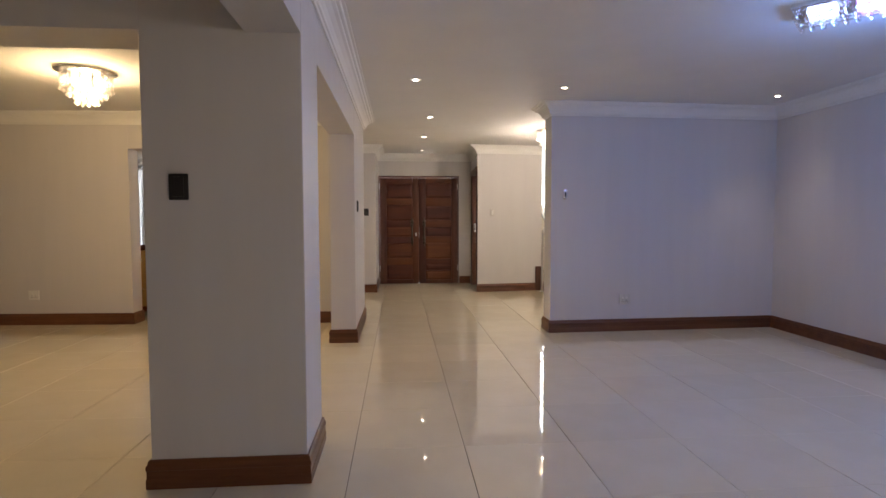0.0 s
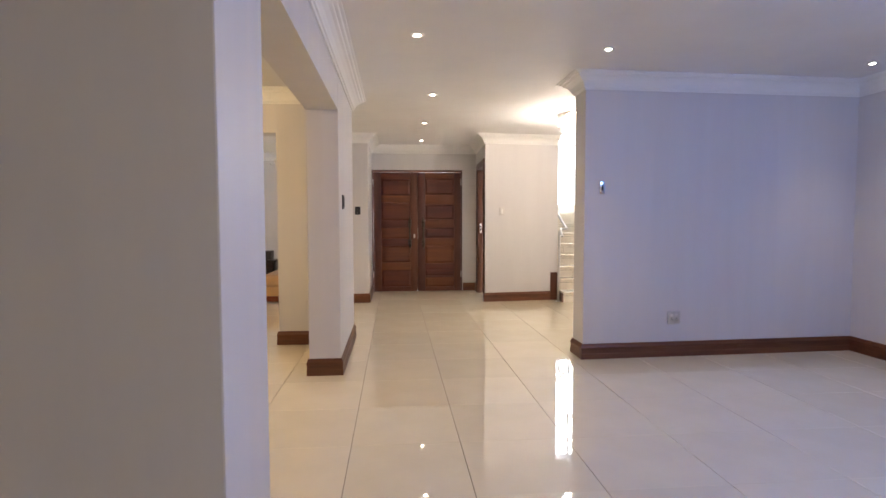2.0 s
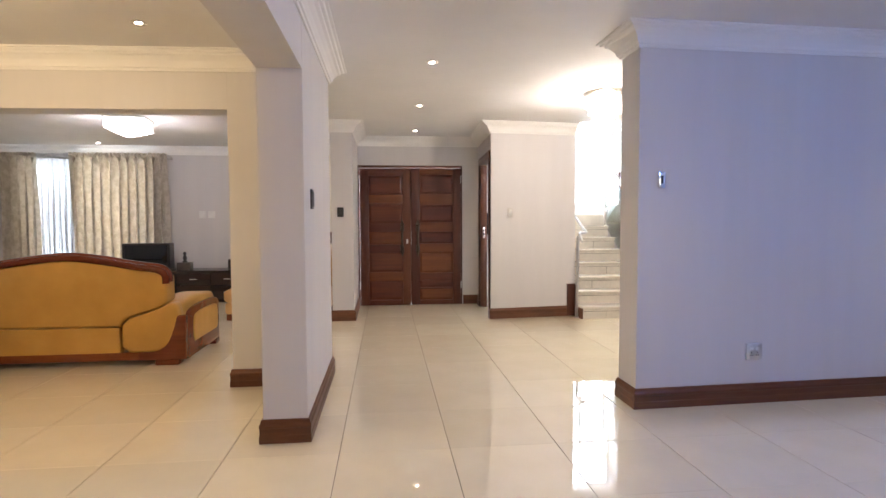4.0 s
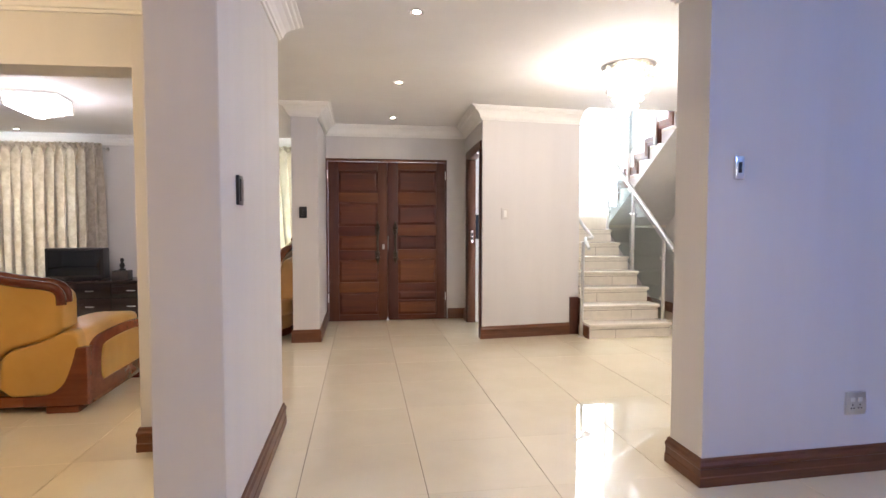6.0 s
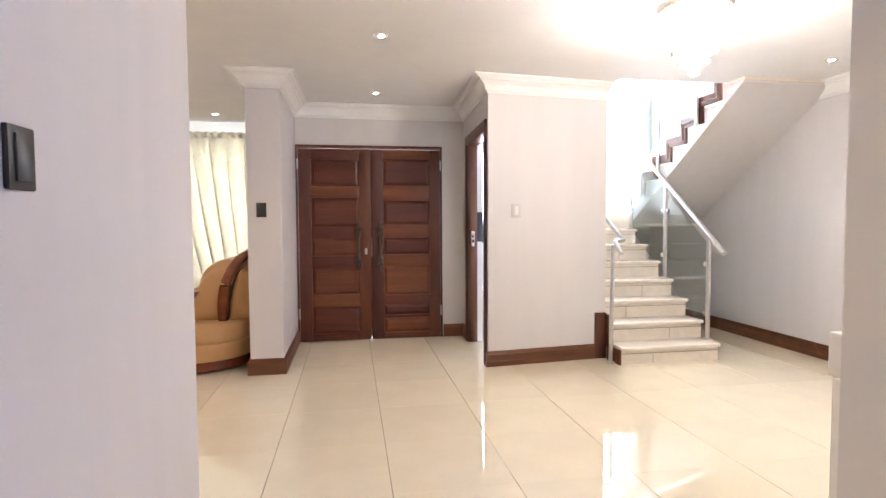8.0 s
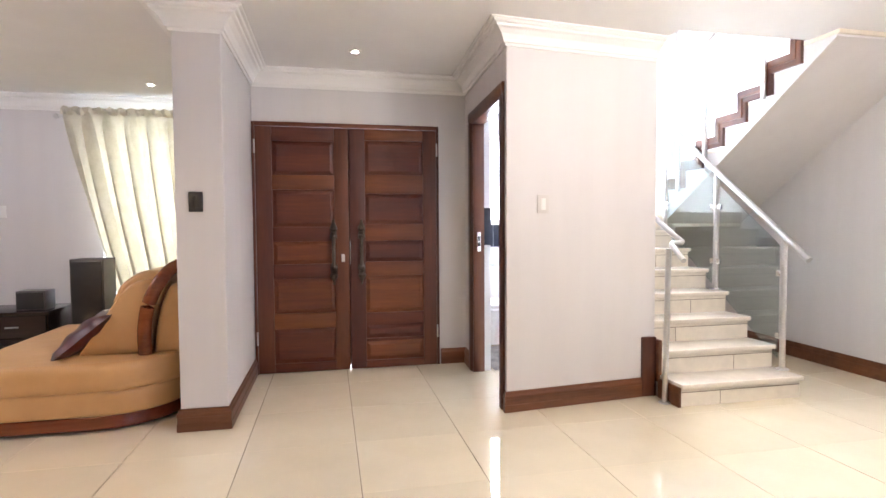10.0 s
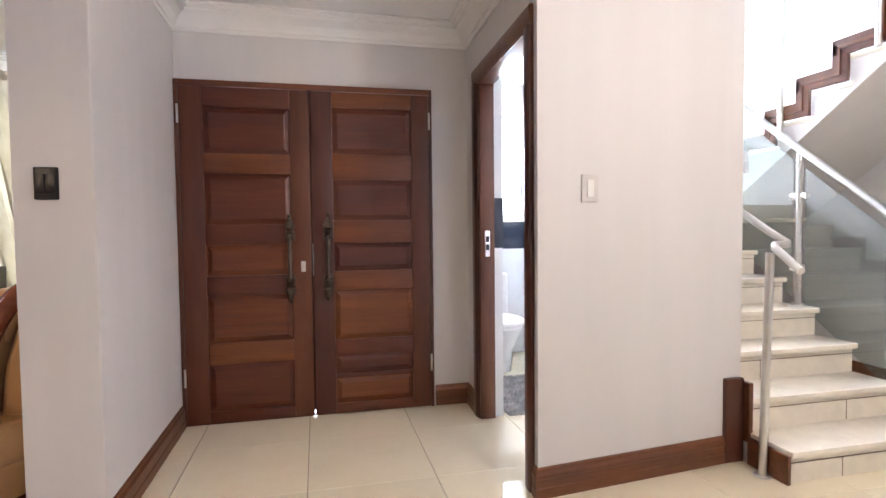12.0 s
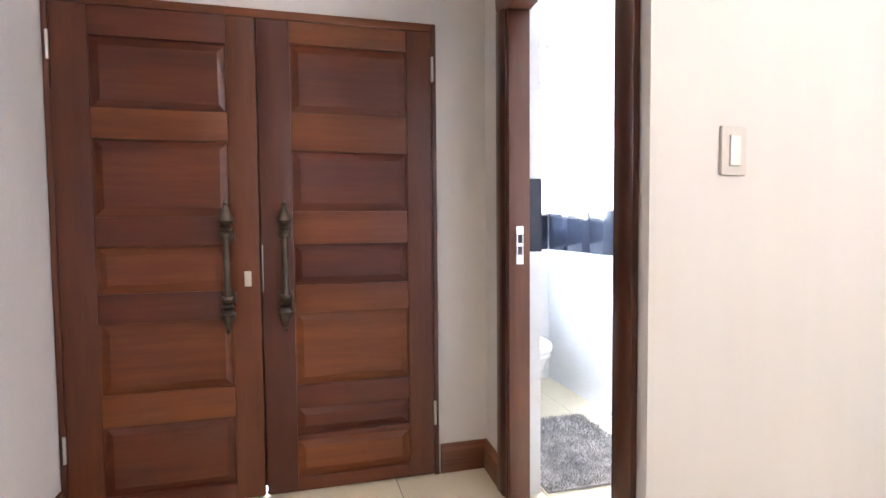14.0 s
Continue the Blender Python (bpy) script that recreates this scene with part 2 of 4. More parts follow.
def extrude_profile(pts, axis, a, b, bevel=0.0, seg=2):
    """A closed outline pushed along an axis: pts are (y, z) for x, (x, z) for y, (x, y) for z."""
    bm = bmesh.new()
    def at(p, t):
        return {"x": (t, p[0], p[1]), "y": (p[0], t, p[1]), "z": (p[0], p[1], t)}[axis]
    lo, hi = [bm.verts.new(at(p, a)) for p in pts], [bm.verts.new(at(p, b)) for p in pts]
    k = len(pts)
    bm.faces.new(lo), bm.faces.new(hi[::-1])
    for i in range(k):
        bm.faces.new((lo[i], hi[i], hi[(i + 1) % k], lo[(i + 1) % k]))
    bmesh.ops.recalc_face_normals(bm, faces=bm.faces[:])
    if bevel:
        ends = [e for e in bm.edges if len({round(v.co["xyz".index(axis)], 5) for v in e.verts}) == 1]
        bmesh.ops.bevel(bm, geom=ends, offset=bevel, segments=seg, affect="EDGES", profile=0.6)
    return bm


def soft_profile(pts, axis, a, b, r, steps=5):
    """As extrude_profile, with both ends rounded by r."""
    bm = bmesh.new()
    cx, cy = sum(p[0] for p in pts) / len(pts), sum(p[1] for p in pts) / len(pts)
    half = min(max(p[0] for p in pts) - min(p[0] for p in pts), max(p[1] for p in pts) - min(p[1] for p in pts)) / 2
    q = min(0.6, r / half)
    ts = [(math.pi / 2 * k / steps) for k in range(steps + 1)]
    where = [(a + r * (1 - math.sin(t)), 1 - q * (1 - math.cos(t))) for t in ts[::-1]] + [(b - r * (1 - math.sin(t)), 1 - q * (1 - math.cos(t))) for t in ts]
    rings = []
    for t, sc in where:
        row = []
        for p in pts:
            u, v = cx + (p[0] - cx) * sc, cy + (p[1] - cy) * sc
            row.append(bm.verts.new({"x": (t, u, v), "y": (u, t, v), "z": (u, v, t)}[axis]))
        rings.append(row)
    k = len(pts)
    for m, n in zip(rings, rings[1:]):
        for i in range(k):
            bm.faces.new((m[i], m[(i + 1) % k], n[(i + 1) % k], n[i]))
    bm.faces.new(rings[0]), bm.faces.new(rings[-1])
    bmesh.ops.recalc_face_normals(bm, faces=bm.faces[:])
    return bm


def sweep(path, prof, closed=False, z=0.0):
    """A moulding along a plan path; the room lies to the left of the way. prof: (out from the wall, height)."""
    bm = bmesh.new()
    k, rings = len(path), []
    for i, p in enumerate(path):
        dirs = []
        if closed or i > 0:
            q = path[i - 1]
            dirs.append(Vector((p[0] - q[0], p[1] - q[1])).normalized())
        if closed or i < k - 1:
            q = path[(i + 1) % k]
            dirs.append(Vector((q[0] - p[0], q[1] - p[1])).normalized())
        ns = [Vector((-d.y, d.x)) for d in dirs]
        m = sum(ns, Vector((0, 0)))
        m = m / max(0.2, m.dot(ns[0]))
        rings.append([bm.verts.new((p[0] + m.x * o, p[1] + m.y * o, z + h)) for o, h in prof])
    n = len(prof)
    for i in range(k if closed else k - 1):
        a, b = rings[i], rings[(i + 1) % k]
        for j in range(n):
            bm.faces.new((a[j], b[j], b[(j + 1) % n], a[(j + 1) % n]))
    if not closed:
        bm.faces.new(rings[0]), bm.faces.new(rings[-1][::-1])
    bmesh.ops.recalc_face_normals(bm, faces=bm.faces[:])
    return bm


def tube(bm, pts, r, sides=12, cap=True):
    rings = []
    pts = [Vector(p) for p in pts]
    for i, p in enumerate(pts):
        a, b = pts[max(0, i - 1)], pts[min(len(pts) - 1, i + 1)]
        d = (b - a).normalized()
        u = d.cross(Vector((0, 0, 1)) if abs(d.z) < 0.95 else Vector((1, 0, 0))).normalized()
        w = d.cross(u)
        rings.append([bm.verts.new(p + (u * math.cos(t) + w * math.sin(t)) * r) for t in [2 * math.pi * s / sides for s in range(sides)]])
    for a, b in zip(rings, rings[1:]):
        for s in range(sides):
            bm.faces.new((a[s], a[(s + 1) % sides], b[(s + 1) % sides], b[s]))
    if cap:
        bm.faces.new(rings[0][::-1]), bm.faces.new(rings[-1])
    return bm


def lathe(bm, prof, sides=24, at=(0, 0, 0)):
    rings = [[bm.verts.new((at[0] + r * math.cos(2 * math.pi * s / sides), at[1] + r * math.sin(2 * math.pi * s / sides), at[2] + z)) for s in range(sides)] for r, z in prof]
    for a, b in zip(rings, rings[1:]):
        for s in range(sides):
            bm.faces.new((a[s], a[(s + 1) % sides], b[(s + 1) % sides], b[s]))
    bm.faces.new(rings[0][::-1]), bm.faces.new(rings[-1])
    bmesh.ops.recalc_face_normals(bm, faces=bm.faces[:])
    return bm


def mesh_of(name, bm, material, smooth=False):
    me = bpy.data.meshes.new(name)
    bm.to_mesh(me)
    bm.free()
    me.materials.append(material)
    if smooth:
        me.polygons.foreach_set("use_smooth", [True] * len(me.polygons))
        me.set_sharp_from_angle(angle=radians(38))
    return me


def part(name, bm, material, parent, label="", smooth=True):
    ob = new(name, mesh_of(name, bm, material, smooth))
    ob.parent = parent
    return tagged(ob, label)


def thing(name, label, category, group="", at=(0, 0, 0), rz=0):
    ob = new(name)
    ob.matrix_basis = pose(*at, 0, 0, rz)
    return tagged(ob, label, category, group)


def solid(name, bm, material, label, category, smooth=False):
    return tagged(new(name, mesh_of(name, bm, material, smooth)), label, category, kind="structure")


# ---- plan ----
X0, X1, Y0, Y1 = -6.0, 4.9, -3.0, 11.7       # inside faces of the outer walls
SP0, SP1 = -0.2, 0.05                          # spine wall
W2A, W2B = 6.49, 6.72                          # wall between dining space and lounge
BEAM = 2.1
P0, PB, PF, PE = 2.435, 2.915, 5.375, 6.79                 # back of the pier, front and back of the pilaster
WF = 9.068                                      # front of the washroom wall
EX, EF, EB = 2.144, 5.665, 5.93                  # end wall: free end, front, back
TOP = 5.0
T = 0.25
XL, RC = 4.78, 5.755                            # living room side wall, far end of the slightly skewed end wall


def wall_y(x):
    """Front of the skewed wall between the dining space and the lounge."""
    return W2A - (x + 0.66) * 0.049


def washroom_y(x):
    """Front of the skewed washroom wall."""
    return WF + (x - 1.835) * 0.105


def recess_x(y):
    """Face of the skewed side wall of the entrance recess."""
    return 1.835 + (y - WF) * 0.0465


def skewed_side(bm):
    """Turns a mesh from the straight line x = 1.835 onto the side wall of the recess."""
    m = Matrix.Translation((1.835, WF, 0)) @ Matrix.Rotation(-math.atan(0.0465), 4, "Z") @ Matrix.Translation((-1.835, -WF, 0))
    bmesh.ops.transform(bm, matrix=m, verts=bm.verts[:])
    return bm


solid("ground", B(-60, 60, -60, 60, -0.3, -0.12), EARTH, "pale paved ground outside the house", "ground")
solid("backdrop", B(-14, 14, 14.0, 14.1, -0.1, 9.0), SKYGLOW, "bright hazy daylight beyond the windows", "backdrop")
solid("floor", B(X0 - T, X1 + T, Y0 - T, Y1 + T, -0.12, -0.0065), GROUT, "dark brown grout bed under glossy cream tiles", "floor")

# pier, pilaster, beams of the spine wall
solid("wall_pier", B(-0.665, SP1, P0, PB, 0, CEIL, bevel=0.006), WALL, "thick grey painted square pier between rooms", "wall")
bm = B(SP0, SP1, PF, PE, 0, CEIL, bevel=0.006)
box(bm, -0.665, SP0 + 0.01, W2A, W2B, 0, CEIL, bevel=0.006)
solid("wall_pilaster", bm, WALL, "grey painted wall stub with a short return", "wall")
bm = B(SP0, SP1 - 0.002, PB - 0.01, PF + 0.01, BEAM, CEIL)
box(bm, SP0, SP1 - 0.002, Y0, P0 + 0.01, BEAM, CEIL)
solid("wall_beam_spine", bm, WALL, "grey painted ceiling beam over the wide openings", "beam")
solid("wall_beam_cross", B(X0, -0.655, P0 + 0.002, 2.74, BEAM, CEIL), WALL, "grey painted ceiling beam across the dining space", "beam")
bm = prism(bmesh.new(), [(X0, wall_y(X0)), (-2.69, wall_y(-2.69)), (-2.69, wall_y(-2.69) + 0.23), (X0, wall_y(X0) + 0.23)], 0, CEIL)
prism(bm, [(-2.69, wall_y(-2.69) + 0.001), (-0.655, W2A + 0.001), (-0.655, W2B - 0.001), (-2.69, wall_y(-2.69) + 0.229)], 2.09, CEIL)
solid("wall_dining", bm, WALL, "painted wall with a wide opening into the lounge", "wall")
# outer walls
solid("wall_west", B(X0 - T, X0, Y0 - T, Y1 + T, 0, CEIL + 0.15), WALL, "plain grey painted wall", "wall")
solid("wall_south", B(X0, X1, Y0 - T, Y0, 0, CEIL + 0.15), WALL, "plain grey painted wall", "wall")
# the opening at y -2.35 to -0.25 is assumed, for the unseen window
bm = B(XL, X1 + T, Y0 - T, -2.35, 0, TOP)
box(bm, XL, X1 + T, -0.25, 5.9, 0, TOP)
box(bm, X1, X1 + T - 0.001, 5.9, Y1 + T, 0, TOP)
box(bm, XL + 0.001, X1 + T - 0.001, -2.35, -0.25, 0, 0.9)
box(bm, XL + 0.001, X1 + T - 0.001, -2.35, -0.25, 2.1, TOP)
solid("wall_east", bm, WALL, "long plain painted wall beside the stairs", "wall")
bm = prism(bmesh.new(), [(EX, EF), (XL, RC), (X1, RC), (X1, RC + 0.25), (EX, EB)], 0, CEIL)
solid("wall_end", bm, WALL, "painted end wall washed with blue lamp light", "wall")
# front wall: lounge windows, then the stub, the entrance recess, washroom and stair walls
WIN_L, WIN_R = (-5.3, -3.35), (-1.5, -0.3)
bm = bmesh.new()
for a, b in ((X0, WIN_L[0]), (WIN_L[1], WIN_R[0]), (WIN_R[1], -0.175)):
    box(bm, a, b, Y1, Y1 + T, 0, CEIL + 0.15)
for a, b in (WIN_L, WIN_R):
    box(bm, a, b, Y1 + 0.001, Y1 + T - 0.001, 0, 0.45)
    box(bm, a, b, Y1 + 0.001, Y1 + T - 0.001, 2.25, CEIL + 0.15)
solid("wall_lounge", bm, WALL, "grey painted wall with two curtained windows", "wall")
solid("wall_stub", B(-0.175, 0.097, 9.175, Y1 + T, 0, CEIL, bevel=0.006), WALL, "grey painted wall stub beside the entrance doors", "wall")
bm = B(0.1, 1.66, 10.4, 10.62, 2.085, CEIL)
box(bm, 1.65, 1.93, 10.401, 10.619, 0, CEIL)
solid("wall_entrance", bm, WALL, "grey painted wall round the entrance doors", "wall")
bm = B(1.8355, 1.92, 10.07, 11.72, 0, CEIL)
box(bm, 1.8355, 1.92, 9.16, 10.08, 2.085, CEIL)
skewed_side(bm)
prism(bm, [(1.835, WF), (2.985, washroom_y(2.985)), (2.985, washroom_y(2.985) + 0.09), (1.845, WF + 0.106)], 0, CEIL)
solid("wall_washroom", bm, WALL, "pale painted wall of the guest washroom", "wall")
bm = B(2.875, 2.985, 9.29, Y1, 0, TOP)
box(bm, 2.875, X1, 8.85, 8.95, CEIL + 0.12, TOP)
solid("wall_stair", bm, WALL, "pale painted wall beside the stairs", "wall")
SW = (3.1, 4.62, 1.5, 3.7)
bm = B(1.97, 2.15, Y1, Y1 + T, 0, CEIL)
box(bm, 2.15, 2.85, Y1 + 0.001, Y1 + T - 0.001, 0, 1.25)
box(bm, 2.15, 2.85, Y1 + 0.001, Y1 + T - 0.001, 2.25, CEIL)
box(bm, 2.85, SW[0], Y1, Y1 + T, 0, TOP)
box(bm, SW[1], X1, Y1, Y1 + T, 0, TOP)
box(bm, SW[0], SW[1], Y1 + 0.001, Y1 + T - 0.001, 0, SW[2])
box(bm, SW[0], SW[1], Y1 + 0.001, Y1 + T - 0.001, SW[3], TOP)
solid("wall_landing", bm, WALL, "pale painted wall with a tall stair window", "wall")
# ceilings
bm = B(X0, X1, Y0, 8.95, CEIL, CEIL + 0.12)
box(bm, X0, 2.985, 8.95, Y1, CEIL, CEIL + 0.12)
solid("ceiling", bm, CEILING, "smooth white painted ceiling", "ceiling")
solid("ceiling_stair", B(2.875, X1, 8.85, Y1, TOP, TOP + 0.12), CEILING, "white ceiling high over the stairs", "ceiling")

# cornices and skirtings
CPROF = [(0.0, -0.1344), (0.013, -0.1344), (0.0167, -0.1193), (0.0279, -0.1159), (0.0316, -0.0991), (0.0465, -0.0714), (0.0725, -0.0462), (0.0911, -0.0378), (0.0949, -0.0252), (0.1135, -0.0218), (0.1209, -0.0101), (0.1395, -0.0084), (0.1395, 0.0), (0.0, 0.0)]
main = [(X0, W2B), (SP0, W2B), (SP0, PE), (SP1, PE), (SP1, Y0), (XL, Y0), (XL, RC), (EX, EF), (EX, EB), (X1, RC + 0.25), (X1, 8.95)]
solid("cornice", sweep(main, CPROF, z=CEIL), CORNICE, "white moulded plaster cornice", "cornice")
solid("cornice_entrance", sweep([(2.975, washroom_y(2.975)), (1.835, WF), (recess_x(10.4), 10.4), (0.097, 10.4), (0.097, 9.175), (-0.175, 9.175), (-0.175, Y1), (X0, Y1), (X0, W2B)], CPROF, z=CEIL), CORNICE, "white moulded plaster cornice", "cornice")
solid("cornice_dining", sweep([(X0, 2.74), (-0.665, 2.74), (-0.665, PB), (SP0, PB), (SP0, wall_y(SP0)), (X0, wall_y(X0))], CPROF, True, CEIL), CORNICE, "white moulded plaster cornice", "cornice")
SPROF = [(0.0, 0.0), (0.02, 0.0), (0.02, 0.045), (0.017, 0.05), (0.017, 0.085), (0.02, 0.09), (0.02, 0.105), (0.013, 0.118), (0.011, 0.13), (0.006, 0.135), (0.0, 0.135)]
SKIRT = "red-brown varnished wooden skirting board"
for nm, path, cl in (
    ("baseboard_pier", [(-0.665, P0), (-0.665, PB), (SP1, PB), (SP1, P0)], True),
    ("baseboard_pilaster", [(SP0, PF), (SP0, W2A), (-0.665, W2A), (-0.665, W2B), (SP0, W2B), (SP0, PE), (SP1, PE), (SP1, PF)], True),
    ("baseboard_stub", [(0.097, 10.37), (0.097, 9.175), (-0.175, 9.175), (-0.175, Y1), (X0, Y1), (X0, wall_y(X0) + 0.23), (-2.69, wall_y(-2.69) + 0.23), (-2.69, wall_y(-2.69)), (X0, wall_y(X0)), (X0, Y0), (XL, Y0), (XL, RC), (EX, EF), (EX, EB), (X1, RC + 0.25), (X1, Y1)], False),
    ("baseboard_entrance", [(recess_x(10.175), 10.175), (recess_x(10.4), 10.4), (1.665, 10.4)], False),
    ("baseboard_washroom", [(2.91, washroom_y(2.91)), (1.835, WF), (recess_x(WF + 0.03), WF + 0.03)], False),
):
    solid(nm, sweep(path, SPROF, cl), WOOD_X, SKIRT, "skirting board")


# ---- entrance double door ----
def door_leaf(x0, x1, inner_left, frame_top, zs, name):
    """One leaf: two stiles, rails with sunk boards between; zs are the board limits from the top down."""
    leaf = tagged(new(name), "varnished red-brown wooden entrance door leaf with sunk panels, closed", "door", "entrance door leaves", "structure")
    s = 0.13
    yf = 10.37
    part("stile", B(x0, x0 + s, yf, yf + 0.045, 0.012, frame_top, bevel=0.004), DOOR_Z, leaf)
    part("stile", B(x1 - 0.115, x1, yf, yf + 0.045, 0.012, frame_top, bevel=0.004), DOOR_Z, leaf)
    a, b = x0 + s, x1 - 0.115
    edge = [frame_top] + [z for pair in zs for z in pair] + [0.012]
    for top, low in zip(edge[0::2], edge[1::2]):
        part("rail", B(a, b, yf + 0.002, yf + 0.043, low, top, bevel=0.003), DOOR_X, leaf)
    for top, low in zs:
        bm = B(a, b, yf + 0.018, yf + 0.036, low, top)
        m = 0.035
        lo = [bm.verts.new(p) for p in ((a + 0.008, yf + 0.018, low + 0.008), (b - 0.008, yf + 0.018, low + 0.008), (b - 0.008, yf + 0.018, top - 0.008), (a + 0.008, yf + 0.018, top - 0.008))]
        hi = [bm.verts.new(p) for p in ((a + m, yf + 0.008, low + m), (b - m, yf + 0.008, low + m), (b - m, yf + 0.008, top - m), (a + m, yf + 0.008, top - m))]
        bm.faces.new(hi)
        for i in range(4):
            bm.faces.new((lo[i], lo[(i + 1) % 4], hi[(i + 1) % 4], hi[i]))
        part("panel", bm, DOOR_X, leaf, smooth=False)
    for hz in (0.3, 1.88):
        hx = x0 - 0.004 if inner_left else x1 + 0.004
        part("hinge", tube(bmesh.new(), [(hx, yf - 0.004, hz - 0.055), (hx, yf - 0.004, hz + 0.055)], 0.007, 8), STEEL, leaf, "pale steel hinge knuckle")
    return leaf


def pull_handle(parent, x):
    y = 10.37
    h = part("pull_handle", tube(bmesh.new(), [(x, y - 0.05, 0.86), (x, y - 0.05, 1.16)], 0.014, 12), IRON, parent, "dark iron pull handle with pointed finials")
    for z, sg in ((1.14, 1), (0.88, -1)):
        part("spear_tip", lathe(bmesh.new(), [(0.016, 0), (0.026, sg * 0.01), (0.018, sg * 0.022), (0.028, sg * 0.032), (0.018, sg * 0.044), (0.034, sg * 0.062), (0.031, sg * 0.072), (0.02, sg * 0.095), (0.008, sg * 0.125), (0.011, sg * 0.134), (0.004, sg * 0.146)], 14, (x, y - 0.05, z)), IRON, h)
        bm = tube(bmesh.new(), [(x, y - 0.05, z), (x, y, z)], 0.008, 10)
        lathe(bm, [(0.022, 0), (0.026, 0.006), (0.026, 0.016), (0.022, 0.022)], 12, (x, y - 0.05, z - 0.01))
        box(bm, x - 0.03, x + 0.03, y - 0.006, y + 0.002, z - 0.022, z + 0.022, bevel=0.003)
        part("bracket", bm, IRON, h)


PANELS = [(1.93, 1.65), (1.53, 1.22), (1.10, 0.91), (0.79, 0.50), (0.37, 0.08)]
leaf_a = door_leaf(0.125, 0.872, True, 2.045, PANELS, "door_1")
leaf_b = door_leaf(0.880, 1.627, False, 2.045, [(1.95, 1.66), (1.50, 1.24), (1.10, 0.92), (0.80, 0.48), (0.38, 0.26), (0.235, 0.07)], "door_2")
pull_handle(leaf_a, 0.745)
pull_handle(leaf_b, 0.975)
part("escutcheon", B(0.808, 0.836, 10.362, 10.37, 0.925, 0.99, bevel=0.003), STEEL, leaf_a, "oval steel lock plate")
part("lock_plate", B(0.8805, 0.8845, 10.362, 10.40, 0.9, 1.1), STEEL, leaf_b, "steel strike edge")
fr = tagged(new("door_frame"), "dark red-brown wooden door frame", "door frame", kind="structure")
part("jamb", B(0.1, 0.122, 10.375, 10.46, 0, 2.085, bevel=0.003), WOOD_Z, fr)
part("jamb", B(1.63, 1.652, 10.375, 10.46, 0, 2.085, bevel=0.003), WOOD_Z, fr)
part("head", B(0.122, 1.63, 10.376, 10.46, 2.05, 2.085, bevel=0.003), DOOR_X, fr)
solid("threshold", B(0.1, 1.652, 10.415, 10.62, 0.0, 0.006), STEEL, "thin metal door threshold", "threshold")
# added fillers against light under the leaves, open only where the leaves meet
bm = B(0.123, 0.864, 10.39, 10.408, 0.0005, 0.02)
box(bm, 0.888, 1.629, 10.39, 10.408, 0.0005, 0.02)
solid("draught_strip", bm, DOOR_X, "added strip that keeps outside light from showing under the doors", "trim")
# hidden strip added to block the backdrop's glow through the leaf gap
solid("astragal", B(0.858, 0.894, 10.418, 10.434, 0.03, 2.05, bevel=0.003), DOOR_Z, "unseen wooden strip added to stop daylight between the door leaves", "trim")

# ---- washroom door frame ----
fr = tagged(new("door_frame_washroom"), "red-brown varnished wooden frame of the open washroom door", "door frame", kind="structure")
AP = [(0.0, 0.0), (0.1, 0.0), (0.1, 0.016), (0.087, 0.024), (0.055, 0.021), (0.03, 0.02), (0.02, 0.013), (0.0, 0.011)]
def architrave(y_in, side):
    pts = [(1.8345 - h, y_in + side * (o - 0.012)) for o, h in AP]
    return skewed_side(extrude_profile(pts, "z", 0.0, 2.07))
part("architrave", architrave(10.085, 1), WOOD_Z, fr)
part("architrave", architrave(9.2, -1), WOOD_Z, fr)
part("architrave", skewed_side(extrude_profile([(1.8345 - h, 2.07 + o - 0.012) for o, h in AP], "y", 9.113, 10.172)), WOOD_X, fr)
part("lining", skewed_side(B(1.831, 1.924, 10.057, 10.083, 0, 2.085, bevel=0.002)), WOOD_Z, fr)
part("lining", skewed_side(B(1.831, 1.924, 9.188, 9.214, 0, 2.085, bevel=0.002)), WOOD_Z, fr)
part("lining", skewed_side(B(1.831, 1.924, 9.214, 10.057, 2.057, 2.083, bevel=0.002)), WOOD_X, fr)
bm = skewed_side(B(1.86, 1.893, 10.049, 10.057, 1.01, 1.17, bevel=0.002))
part("strike_plate", bm, CHROME, fr, "chrome strike plate")
for z in (1.05, 1.10):
    part("strike_slot", skewed_side(B(1.868, 1.887, 10.0475, 10.05, z, z + 0.035)), BLACK, fr)

# ---- washroom ----
for nm, args, la in (
    ("wall_tiling_nib", (1.926, 1.985, 10.09, 10.14, 0, CEIL), "white tiled washroom return wall"),
    ("wall_tiling_side", (1.922, 1.936, 10.14, Y1, 0, CEIL), "white glazed wall tiles"),
    ("wall_tiling_stair", (2.86, 2.874, 9.3, Y1, 0, CEIL), "white glazed wall tiles"),
):
    solid(nm, B(*args) if args[0] > 2.5 else skewed_side(B(*args)), WC_TILE, la, "tiles")
bm = B(1.936, 2.15, Y1 - 0.014, Y1, 0, CEIL)
box(bm, 2.15, 2.86, Y1 - 0.014, Y1, 0, 1.25)
solid("wall_tiling_end", bm, WC_TILE, "white glazed wall tiles below the window", "tiles")
band = tagged(new("tile_band"), "band of glossy black wall tiles", "tiles", kind="structure")
for i in range(3):
    part("tile", B(1.95 + i * 0.3, 2.246 + i * 0.3, Y1 - 0.02, Y1 - 0.013, 0.98, 1.25, bevel=0.002), WC_DARK, band)
part("tile", skewed_side(B(1.928, 1.988, 10.083, 10.09, 1.06, 1.37, bevel=0.002)), WC_DARK, band)
